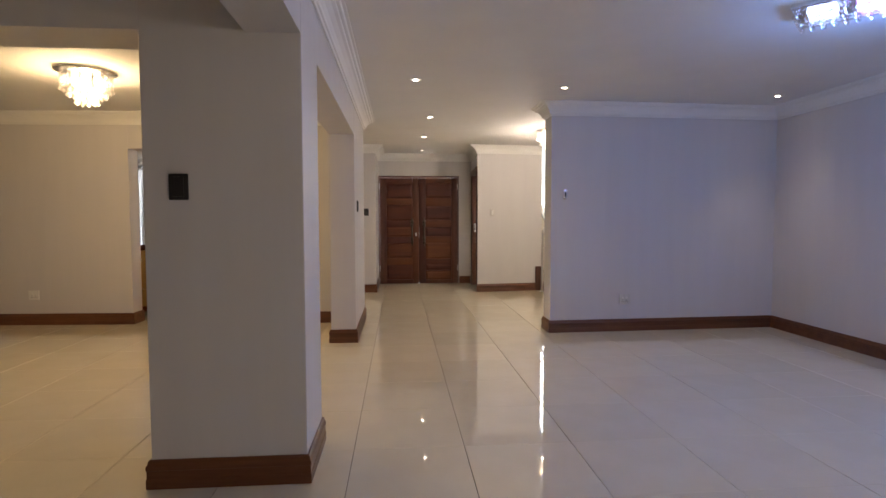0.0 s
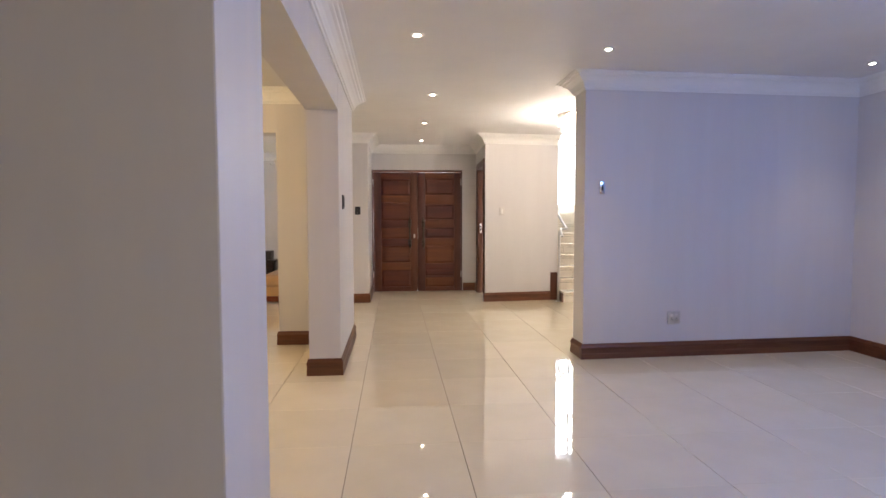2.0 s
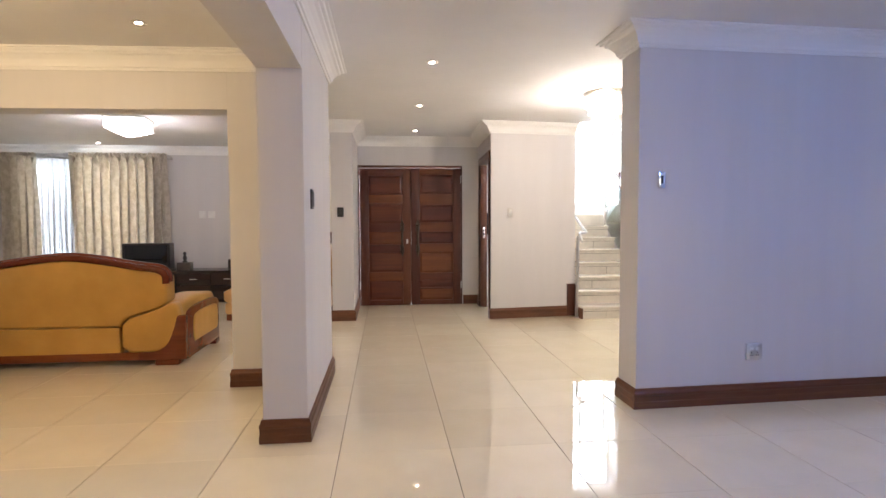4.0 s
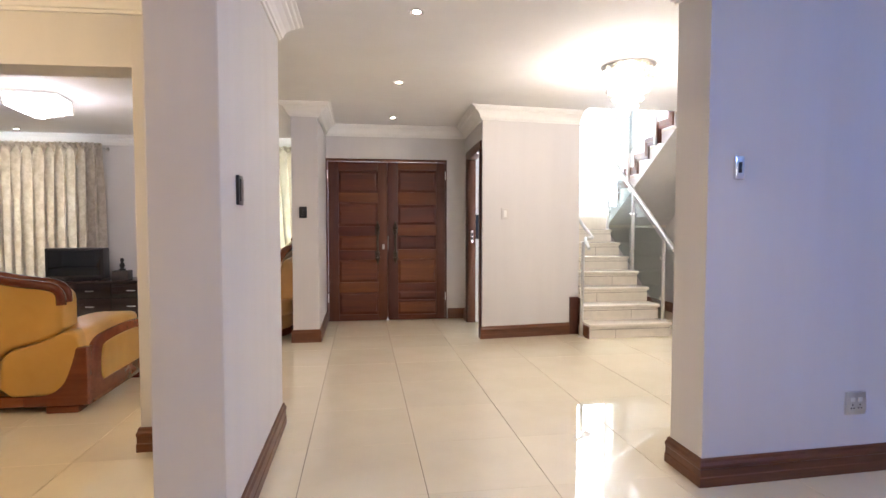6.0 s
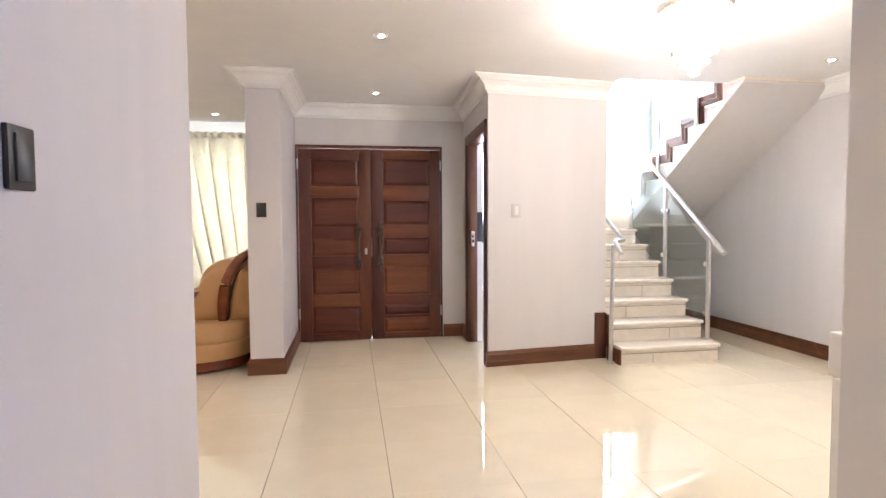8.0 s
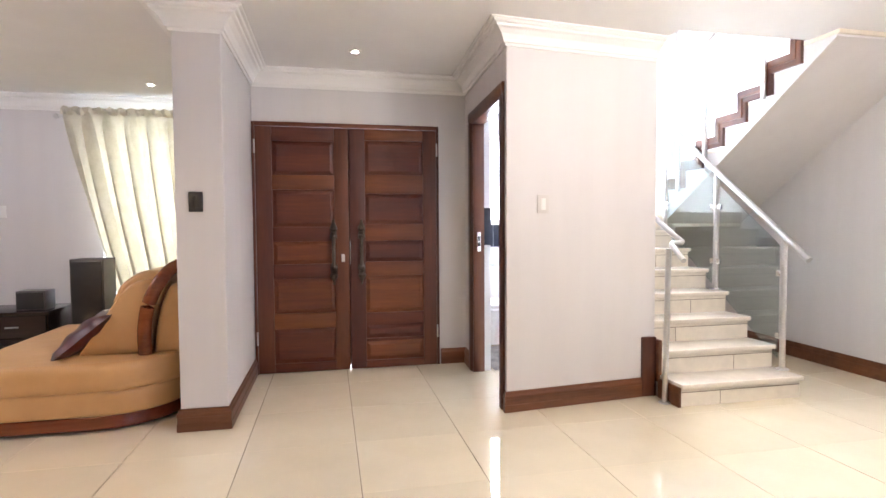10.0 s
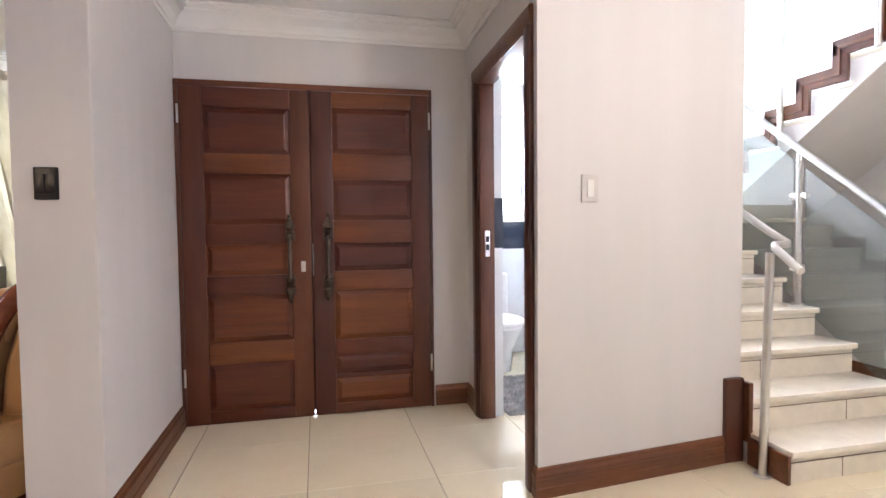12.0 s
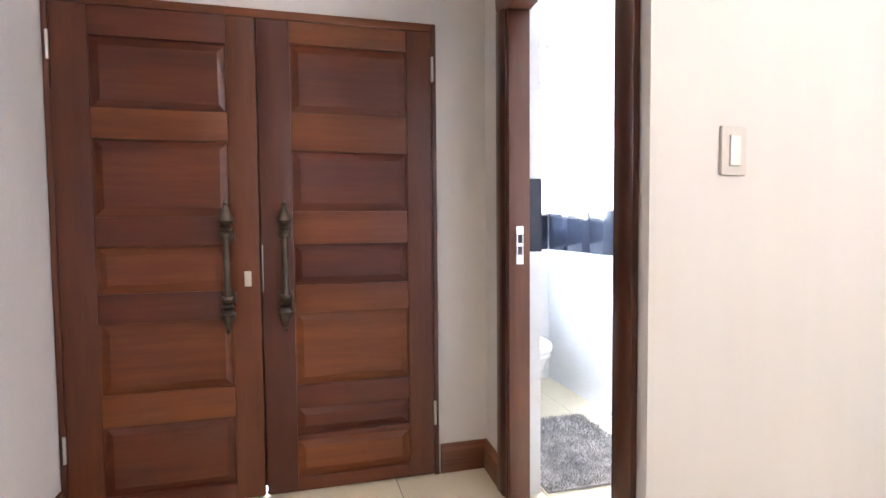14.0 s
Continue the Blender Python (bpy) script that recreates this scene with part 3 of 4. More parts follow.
for i in range(5):
    part("tile", B(2.852, 2.861, 10.2 + i * 0.297, 10.492 + i * 0.297, 0.98, 1.25, bevel=0.002), WC_DARK, band)

wc = thing("toilet", "white ceramic toilet with closed lid and low cistern", "toilet", at=(2.36, 11.1, 0))
def oval(a, b, n=28, cy=0.0):
    return [(a * math.cos(2 * math.pi * i / n), cy + b * math.sin(2 * math.pi * i / n)) for i in range(n)]
bm = bmesh.new()
rings = []
for a, b, z, cy in ((0.11, 0.17, 0, 0.08), (0.115, 0.18, 0.06, 0.08), (0.12, 0.19, 0.18, 0.06), (0.16, 0.24, 0.30, 0.02), (0.185, 0.27, 0.38, 0.0), (0.18, 0.265, 0.40, 0.0)):
    rings.append([bm.verts.new((x, y, z)) for x, y in oval(a, b, 28, cy)])
for a, b in zip(rings, rings[1:]):
    for s in range(28):
        bm.faces.new((a[s], a[(s + 1) % 28], b[(s + 1) % 28], b[s]))
bm.faces.new(rings[0][::-1]), bm.faces.new(rings[-1])
part("bowl", bm, CERAMIC, wc)
part("lid", extrude_profile(oval(0.19, 0.275, 32), "z", 0.402, 0.44, 0.012, 3), WHITE_PL, wc)
part("cistern", B(-0.19, 0.19, 0.30, 0.52, 0.36, 0.78, bevel=0.03, seg=3), CERAMIC, wc)
part("flush_button", lathe(bmesh.new(), [(0.025, 0), (0.025, 0.008), (0.02, 0.011)], 16, (0, 0.41, 0.78)), CHROME, wc)

rug = thing("bath_mat", "grey shaggy bath mat on the washroom floor", "bath mat", at=(2.36, 10.46, 0.0))
part("backing", B(-0.3, 0.3, -0.4, 0.4, 0.001, 0.012, bevel=0.005), RUG, rug)
rnd = random.Random(5)
vs, fs = [], []
for i in range(7800):
    x, y = rnd.uniform(-0.3, 0.3), rnd.uniform(-0.4, 0.4)
    a, h, w = rnd.uniform(0, 6.28), rnd.uniform(0.02, 0.04), 0.0035
    lx, ly = rnd.uniform(-0.018, 0.018), rnd.uniform(-0.018, 0.018)
    ca, sa, k = math.cos(a) * w, math.sin(a) * w, len(vs)
    vs += [(x - ca, y - sa, 0.011), (x + ca, y + sa, 0.011), (x + lx, y + ly, h), (x - sa, y + ca, 0.011)]
    fs += [(k, k + 1, k + 2), (k + 1, k + 3, k + 2), (k + 3, k, k + 2)]
me = bpy.data.meshes.new("pile")
me.from_pydata(vs, [], fs)
me.materials.append(RUG)
pile = new("pile", me)
pile.parent = rug
tagged(pile, kind="stuff")


# ---- windows ----
def window(name, x0, x1, z0, z1, bars_x, bars_z, label):
    w = tagged(new(name), label, "window", kind="structure")
    y = Y1 + 0.12
    f = 0.045
    for a in (x0, x1 - f):
        part("window_frame", B(a, a + f, y, y + 0.05, z0, z1, bevel=0.003), ALU, w)
    for a in (z0, z1 - f):
        part("window_frame", B(x0 + f, x1 - f, y, y + 0.05, a, a + f, bevel=0.003), ALU, w)
    for bx in bars_x:
        part("mullion", B(bx - 0.02, bx + 0.02, y + 0.002, y + 0.048, z0 + f, z1 - f, bevel=0.002), ALU, w)
    for bz in bars_z:
        part("transom", B(x0 + f, x1 - f, y + 0.004, y + 0.046, bz - 0.02, bz + 0.02, bevel=0.002), ALU, w)
    xs, zz = [x0 + f] + list(bars_x) + [x1 - f], [z0 + f] + list(bars_z) + [z1 - f]
    for a, b in zip(xs, xs[1:]):
        for c, d in zip(zz, zz[1:]):
            p = part("pane", B(a, b, y + 0.022, y + 0.027, c, d), PANE, w, smooth=False)
            p.visible_shadow = False
    part("window_sill", B(x0, x1, Y1 - 0.03, y, z0 - 0.02, z0 + 0.006, bevel=0.004), STONE, w)


window("window_1", *WIN_L, 0.45, 2.25, [-4.65, -4.0], [], "wide white-framed lounge window, bright outside")
window("window_2", *WIN_R, 0.45, 2.25, [-1.0], [], "white-framed lounge window, bright outside")
window("window_3", *SW, [4.05], [2.86], "tall white-framed stair window, bright outside")
window("window_4", 2.15, 2.85, 1.25, 2.25, [], [], "small white-framed washroom window")

# assumed window behind the start of the walk, never in view
w = tagged(new("window_5"), "unseen window added to bring side light into the living room", "window", kind="structure")
for y0, y1, z0, z1 in ((-2.35, -2.3, 0.9, 2.1), (-0.3, -0.25, 0.9, 2.1), (-1.325, -1.275, 0.95, 2.05), (-2.3, -0.3, 0.9, 0.95), (-2.3, -0.3, 2.05, 2.1)):
    part("window_frame", B(X1 + 0.12, X1 + 0.17, y0, y1, z0, z1, bevel=0.003), ALU, w)
part("pane", B(X1 + 0.142, X1 + 0.147, -2.3, -0.3, 0.95, 2.05), PANE, w, smooth=False).visible_shadow = False

# ---- stairs ----
RISE, SX0, SX1, SY = 0.17, 2.992, 3.955, 8.885     # lower flight
LGO, LAND_Y, DROP = 0.247, 8.885 + 7 * 0.247, 0.015  # going, landing edge, first rise is lower
UGO, URISE, UY, LANDING = 0.255, 0.157, 10.52, 1.345   # upper flight
UBASE = LANDING + 0.06
stairs = thing("staircase", "cream stone dog-leg staircase with wood-trimmed sides", "staircase")
for i in range(7):
    y, z = SY + i * LGO, (i + 1) * RISE - DROP
    part("riser", B(SX0, SX1 - 0.012, y + 0.02, y + 0.045, max(0, i * RISE - DROP), z - 0.032), STONE, stairs)
    part("tread", B(SX0, SX1, y - 0.005, y + LGO + 0.022, z - 0.032, z, bevel=0.006), STONE, stairs)
    part("riser_strip", B(SX0 + 0.01, SX1 - 0.014, y + 0.017, y + 0.021, z - 0.062, z - 0.058), GROUT, stairs, "thin dark joint line")
    jx = SX0 + (0.62 if i % 2 else 0.31)
    part("riser_joint", B(jx, jx + 0.003, y + 0.018, y + 0.021, max(0, i * RISE - DROP) + 0.002, z - 0.063), GROUT, stairs, "thin upright tile joint")
outline = [(SY + 0.045, 0.0)]
for i in range(7):
    outline += [(SY + 0.045 + i * LGO, (i + 1) * RISE - DROP - 0.033), (SY + 0.045 + (i + 1) * LGO, (i + 1) * RISE - DROP - 0.033)]
outline += [(LAND_Y + 0.045, 1.14), (LAND_Y - 0.1, 1.02), (SY + 0.35, 0.0)]
part("flight_body", extrude_profile(outline, "x", SX0 + 0.002, SX1 - 0.03), WALL, stairs, smooth=False)
part("landing", B(SX0 - 0.02, X1 - 0.001, LAND_Y, Y1 - 0.001, 1.2, LANDING), STONE, stairs)
part("landing_riser", B(SX0, SX1 + 0.05, LAND_Y - 0.002, LAND_Y + 0.02, 1.175, LANDING, bevel=0.004), STONE, stairs)
UX0, UX1 = 4.005, X1 - 0.002


def soffit(y):
    return 1.325 + (10.473 - y) * 0.652


up = [(LAND_Y + 0.02, soffit(LAND_Y + 0.02)), (LAND_Y + 0.02, LANDING - 0.002), (UY, LANDING - 0.002)]
for k in range(7):
    y = UY - k * UGO
    up += [(y, UBASE + (k + 1) * URISE - 0.03), (y - UGO, UBASE + (k + 1) * URISE - 0.03)]
up += [(UY - 7 * UGO, soffit(UY - 7 * UGO))]
part("upper_flight_body", extrude_profile(up, "x", UX0, UX1), WALL, stairs, "white plastered upper flight", smooth=False)
for k in range(7):
    y, z = UY - k * UGO, UBASE + (k + 1) * URISE
    part("tread", B(UX0 - 0.004, UX1, y - UGO - 0.02, y + 0.012, z - 0.032, z, bevel=0.005), STONE, stairs)
    zb, yn = z + 0.005, y - UGO
    part("side_trim", extrude_profile([(y + 0.1, zb), (yn, zb), (yn, zb + URISE), (yn + 0.1, zb + URISE + 0.1), (yn + 0.1, zb + 0.1), (y + 0.1, zb + 0.1)], "x", UX0 - 0.026, UX0 + 0.002, 0.004, 1), WOOD_Z, stairs, "stepped dark wooden string trim", smooth=False)
    part("trim_bead", extrude_profile([(y + 0.06, zb + 0.04), (yn + 0.04, zb + 0.04), (yn + 0.04, zb + URISE + 0.04), (yn + 0.06, zb + URISE + 0.06), (yn + 0.06, zb + 0.06), (y + 0.06, zb + 0.06)], "x", UX0 - 0.034, UX0 - 0.024), WOOD_X, stairs, smooth=False)
for i in range(5):
    y, z = SY + i * LGO, (i + 1) * RISE - DROP
    part("side_trim", B(SX1 - 0.029, SX1 - 0.013, y + 0.022, y + LGO + 0.02, 0.0 if i == 0 else i * RISE - DROP - 0.06, z - 0.034), WOOD_X, stairs, "stepped dark wooden string trim")
    part("wall_trim", B(SX0 - 0.012, SX0 + 0.014, y + 0.24, y + LGO + 0.238, max(0, z - 0.05), z + 0.25, bevel=0.004), WOOD_X, stairs, "stepped red-brown wall skirting")
part("start_trim", B(SX0 - 0.02, SX0 - 0.001, SY + 0.0, SY + 0.24, 0.0, 0.135, bevel=0.004), WOOD_X, stairs, "dark wooden side of the bottom step")
part("wall_block", B(2.872, 2.98, washroom_y(2.985) - 0.034, washroom_y(2.985) - 0.002, 0.0, 0.425, bevel=0.006), WOOD_Z, stairs, "red-brown wooden plinth block")

rail = thing("stair_railing", "brushed steel handrail with clamped glass panels", "railing")
RX = 3.955
def on_rail(y):
    return 0.977 + (y - 8.87) * 0.757
part("handrail", tube(bmesh.new(), [(RX, 8.86, on_rail(8.86)), (RX, 9.0, on_rail(9.0)), (RX, 9.8, on_rail(9.8)), (RX, 10.4, on_rail(10.4)), (RX, 10.52, on_rail(10.46)), (RX, 10.56, on_rail(10.47))], 0.024, 14), STEEL, rail)
for py, pz in ((9.065, 0.155), (9.78, 0.665), (10.5, 1.175)):
    post = part("post", tube(bmesh.new(), [(RX - 0.005, py, pz), (RX - 0.005, py, on_rail(py) - 0.02)], 0.02, 14), STEEL, rail)
    part("base_flange", lathe(bmesh.new(), [(0.045, 0), (0.045, 0.006), (0.03, 0.012)], 18, (RX - 0.005, py, pz)), STEEL, post)
    for cz in (0.22, 0.68):
        for sg in (-1, 1):
            if (py, sg) in ((9.065, -1), (10.5, 1)):
                continue
            part("glass_clamp", B(RX - 0.018, RX + 0.01, min(py + sg * 0.018, py + sg * 0.06), max(py + sg * 0.018, py + sg * 0.06), pz + cz, pz + cz + 0.045, bevel=0.006), CHROME, post)
for a, b in ((9.11, 9.735), (9.825, 10.46)):
    lo = lambda y: 0.12 + (y - 8.95) * 0.68
    g = part("glass_panel", extrude_profile([(a, lo(a)), (b, lo(b)), (b, on_rail(b) - 0.09), (a, on_rail(a) - 0.09)], "x", RX - 0.01, RX), BALUSTER_GLASS, rail, "clear grey glass panel", smooth=False)
    g.visible_shadow = False

rail = thing("wall_handrail", "brushed steel handrail on a short post", "railing")
LX = 2.965
part("handrail", tube(bmesh.new(), [(LX - 0.03, 8.80, 0.99), (LX + 0.0, 8.97, 1.085), (LX + 0.02, 8.99, 1.095), (LX + 0.09, 8.99, 1.10), (LX + 0.10, 9.0, 1.105), (LX + 0.09, 9.1, 1.16), (LX + 0.05, 10.3, 1.86), (LX + 0.05, 10.7, 2.1)], 0.018, 14), STEEL, rail)
post = part("post", tube(bmesh.new(), [(2.945, 9.0, 0.0), (2.95, 8.98, 1.06)], 0.019, 14), STEEL, rail)
part("base_flange", lathe(bmesh.new(), [(0.04, 0), (0.04, 0.006), (0.028, 0.012)], 18, (2.945, 9.0, 0.0)), STEEL, post)
part("wall_bracket", tube(bmesh.new(), [(2.976, 9.9, 1.5), (3.05, 9.9, 1.56), (3.06, 9.9, 1.60)], 0.008, 8), STEEL, rail)

rail = thing("upper_railing", "steel posts and glass along the upper stair flight", "railing")
def on_up(y):
    return LANDING + (UY - y) * 0.628
for py in (10.32, 9.95, 9.3):
    part("post", tube(bmesh.new(), [(UX0 - 0.045, py, on_up(py) + 0.06), (UX0 - 0.045, py, on_up(py) + 1.1)], 0.019, 12), STEEL, rail)
g = part("glass_panel", extrude_profile([(10.28, on_up(10.28) + 0.43), (9.0, on_up(9.0) + 0.43), (9.0, on_up(9.0) + 1.0), (10.28, on_up(10.28) + 1.0)], "x", UX0 - 0.05, UX0 - 0.042), BALUSTER_GLASS, rail, smooth=False)
g.visible_shadow = False
part("handrail", tube(bmesh.new(), [(UX0 - 0.045, 10.5, on_up(10.5) + 1.1), (UX0 - 0.045, 9.0, on_up(9.0) + 1.1)], 0.024, 12), STEEL, rail)


# ---- switches and sockets ----
def plate_on(name, label, category, at, rz, w, h, d, material, detail):
    """A wall plate whose back lies on y = 0 and which faces -y before the turn rz."""
    t = thing(name, label, category, at=at, rz=rz)
    part("cover_plate", B(-w / 2, w / 2, -d, 0, -h / 2, h / 2, bevel=min(0.004, d / 3)), material, t)
    detail(t, d)
    return t


def rockers(material, w, h, cells=1):
    def make(t, d):
        for i in range(cells):
            x = (i - (cells - 1) / 2) * (w + 0.006)
            part("rocker", B(x - w / 2, x + w / 2, -d - 0.005, -d + 0.001, -h / 2, h / 2, bevel=0.002), material, t)
    return make


def holes(t, d):
    for x in (-0.022, 0.022):
        part("rocker", B(x - 0.012, x + 0.012, -d - 0.004, -d + 0.001, 0.008, 0.03, bevel=0.002), WHITE_PL, t)
        for dx, dz in ((0, -0.008), (-0.008, -0.024), (0.008, -0.024)):
            bm = lathe(bmesh.new(), [(0.004, -0.0005), (0.004, 0.0005)], 10)
            bmesh.ops.transform(bm, matrix=pose(x + dx, -d - 0.0008, dz, 90), verts=bm.verts[:])
            part("socket_hole", bm, BLACK, t)


plate_on("light_switch", "black glass light switch plate on the pier", "light switch", (-0.506, P0, 1.4), 0, 0.085, 0.12, 0.012, BLACK, rockers(BLACK, 0.05, 0.09))
plate_on("light_switch", "black glass light switch plate on the wall stub", "light switch", (SP1, 5.655, 1.39), 90, 0.085, 0.12, 0.012, BLACK, rockers(BLACK, 0.05, 0.09))
plate_on("light_switch", "black light switch plate beside the entrance", "light switch", (-0.06, 9.175, 1.374), 0, 0.08, 0.12, 0.012, BLACK, rockers(BLACK, 0.03, 0.07, 2))
plate_on("light_switch", "ivory and silver light switch on the washroom wall", "light switch", (2.092, washroom_y(2.092), 1.362), math.degrees(math.atan(0.105)), 0.084, 0.122, 0.01, SILVER, rockers(WHITE_PL, 0.034, 0.075))
SKEW = math.degrees(math.atan2(RC - EF, XL - EX))
def skewed(x):
    return EF + (x - EX) * (RC - EF) / (XL - EX)
plate_on("light_switch", "small chrome light switch on the end wall", "light switch", (2.297, skewed(2.297), 1.517), SKEW, 0.045, 0.11, 0.02, CHROME, rockers(BLACK, 0.014, 0.05))
plate_on("wall_socket", "silver double wall socket low on the end wall", "wall socket", (2.994, skewed(2.994), 0.355), SKEW, 0.115, 0.115, 0.014, STEEL, holes)
plate_on("wall_socket", "white wall socket low on the dining wall", "wall socket", (-3.84, wall_y(-3.84), 0.356), math.degrees(math.atan(-0.049)), 0.12, 0.11, 0.012, WHITE_PL, holes)
for sx in (-2.53, -2.39):
    plate_on("wall_socket", "white blank socket plate on the lounge wall", "wall socket", (sx, Y1, 1.385), 0, 0.115, 0.115, 0.012, WHITE_PL, rockers(WHITE_PL, 0.09, 0.09))


# ---- downlights ----
dl = thing("downlight", "small round recessed downlight, switched on", "downlight", "ceiling downlights", at=(*DOWNLIGHTS[0], CEIL))
bm = bmesh.new()
lathe(bm, [(0.048, 0.0), (0.048, -0.004), (0.042, -0.008), (0.034, -0.006), (0.024, 0.0)], 24)
part("trim_ring", bm, STEEL, dl, "brushed metal trim ring")
part("lens", lathe(bmesh.new(), [(0.021, -0.003), (0.021, -0.0045)], 20), SPOTGLOW, dl, "glowing lens")
for p in DOWNLIGHTS[1:]:
    copy_thing(dl, pose(*p, CEIL))


# ---- chandeliers ----
def drop_mesh(length, bead):
    bm = bmesh.new()
    nb = max(2, int(length / (bead * 2.1)))
    prof = []
    for i in range(nb):
        r, z = bead * (1.25 if i == nb - 1 else 0.85), -length * (i + 0.5) / nb
        prof += [(0.0015, z + r), (r * 0.8, z + r * 0.45), (r, z), (r * 0.75, z - r * 0.5), (0.0015, z - r)]
    lathe(bm, prof, 7)
    return mesh_of("crystal_strand", bm, CRYSTAL)


def round_chandelier(name, label, at, tiers, base_r, bulb_mat, bulbs):
    t = thing(name, label, "chandelier", at=(*at, CEIL))
    part("base_plate", lathe(bmesh.new(), [(base_r, 0), (base_r, -0.014), (base_r * 0.94, -0.024), (base_r * 0.3, -0.03)], 36), CHROME, t, "round polished chrome ceiling plate")
    for r, count, length, bead in tiers:
        me = drop_mesh(length, bead)
        for i in range(count):
            a = 2 * math.pi * (i + 0.5 * (count % 2)) / count
            s = new("crystal_strand", me)
            s.parent = t
            s.location = (r * math.cos(a), r * math.sin(a), -0.028)
            s.visible_shadow = False
    for i in range(bulbs):
        a = 2 * math.pi * i / bulbs
        b = part("bulb", lathe(bmesh.new(), [(0.008, 0.0), (0.012, -0.01), (0.022, -0.035), (0.024, -0.055), (0.015, -0.075), (0.002, -0.082)], 12, (base_r * 0.42 * math.cos(a), base_r * 0.42 * math.sin(a), -0.03)), bulb_mat, t, "lit bulb")
        b.visible_shadow = False
    return t


round_chandelier("chandelier", "round crystal chandelier with chrome plate, lit warm", DINING_LAMP, [(0.19, 22, 0.15, 0.013), (0.14, 16, 0.2, 0.014), (0.08, 10, 0.26, 0.015)], 0.23, BULB, 6)
round_chandelier("chandelier", "tiered crystal chandelier by the stairs, lit brightly", FOYER_LAMP, [(0.19, 28, 0.12, 0.013), (0.15, 22, 0.19, 0.013), (0.11, 16, 0.25, 0.014), (0.07, 10, 0.31, 0.015), (0.02, 3, 0.37, 0.016)], 0.21, BULB, 8)

# square lounge light and the long LED light share a boxy crystal build
def boxy_light(name, label, at, rz, lx, ly, drop, glow_mats, bead, shade_mat=None):
    t = thing(name, label, "chandelier", at=(*at, CEIL), rz=rz)
    part("base_plate", B(-lx / 2, lx / 2, -ly / 2, ly / 2, -0.03, 0, bevel=0.006), CHROME, t, "polished chrome ceiling plate")
    if shade_mat:
        bm = bmesh.new()
        for sc, z0, z1 in ((0.94, -0.15, -0.03), (0.72, -0.175, -0.15), (0.45, -0.2, -0.175), (0.2, -0.225, -0.2)):
            box(bm, -lx / 2 * sc, lx / 2 * sc, -ly / 2 * sc, ly / 2 * sc, z0, z1, bevel=0.008)
        d = part("diffuser", bm, shade_mat, t, "stepped glowing white diffuser")
        d.visible_shadow = False
    else:
        for k in range(4):
            x = lx * (-0.36 + 0.24 * k)
            b = part("led_strip", B(x - 0.07, x + 0.07, -ly * 0.3, ly * 0.3, -0.05, -0.032, bevel=0.004), glow_mats[k % len(glow_mats)], t, "coloured LED strip")
            b.visible_shadow = False
        for k in range(5):
            y = ly * (-0.4 + 0.2 * k)
            part("glass_rod", tube(bmesh.new(), [(-lx * 0.47, y, -0.07), (lx * 0.47, y, -0.07)], 0.006, 8), CRYSTAL, t).visible_shadow = False
    me = drop_mesh(drop, bead)
    nx, ny = max(4, int(lx / 0.055)), max(3, int(ly / 0.055))
    for i in range(nx):
        for j in range(ny):
            if shade_mat and 0 < i < nx - 1 and 0 < j < ny - 1:
                continue
            s = new("crystal_strand", me)
            s.parent = t
            s.location = (lx * 0.48 * (2 * i / (nx - 1) - 1), ly * 0.48 * (2 * j / (ny - 1) - 1), -0.03)
            s.visible_shadow = False
    return t


boxy_light("chandelier", "square white crystal ceiling light over the lounge", LOUNGE_LAMP, 8, 0.44, 0.44, 0.12, None, 0.012, COLD)
boxy_light("chandelier", "long crystal ceiling light with blue LEDs", LED_LAMP, -45, 1.0, 0.3, 0.07, [LEDBULB, LEDPINK], 0.013)


# ---- white cabinet behind the end wall ----
cab = thing("cabinet", "small white lacquered cabinet with a dark knob", "cabinet", at=(2.47, 6.02, 0))
part("body", B(0.012, 0.6, 0.005, 0.27, 0.0, 0.66, bevel=0.004), WHITE_WOOD, cab)
part("top_box", B(0.0, 0.61, -0.002, 0.28, 0.672, 0.84, bevel=0.008), WHITE_WOOD, cab)
part("plinth", B(0.03, 0.58, 0.02, 0.255, 0.655, 0.675), WHITE_WOOD, cab)
bm = lathe(bmesh.new(), [(0.006, 0), (0.006, 0.012), (0.014, 0.018), (0.012, 0.028), (0.004, 0.032)], 14)
bmesh.ops.transform(bm, matrix=pose(0.012, 0.12, 0.62, 0, -90, 0), verts=bm.verts[:])
part("knob", bm, IRON, cab, "dark metal knob")


# ---- lounge: mustard sofa ----
def smooth_line(pts, steps=6):
    """Points of a Catmull-Rom line through pts."""
    out = []
    for i in range(len(pts) - 1):
        p0, p1, p2, p3 = (Vector(pts[max(0, min(len(pts) - 1, i + k))]) for k in (-1, 0, 1, 2))
        for s in range(steps):
            u = s / steps
            out.append(tuple(0.5 * ((2 * p1) + (p2 - p0) * u + (2 * p0 - 5 * p1 + 4 * p2 - p3) * u * u + (3 * p1 - p0 - 3 * p2 + p3) * u ** 3)))
    return out + [tuple(pts[-1])]


sofa = thing("sofa", "three-seat mustard leather sofa with carved red-brown wooden trim", "sofa", at=(-1.23, 7.2, 0))
L = 2.2
top = smooth_line([(-L + 0.12, 0.78), (-1.75, 0.84), (-1.1, 0.93), (-0.75, 0.905), (-0.45, 0.85), (-0.27, 0.825), (-0.20, 0.78), (-0.19, 0.70)])
low_edge = smooth_line([(-0.19, 0.56), (-0.26, 0.50), (-0.40, 0.455), (-0.52, 0.42), (-0.58, 0.36)])
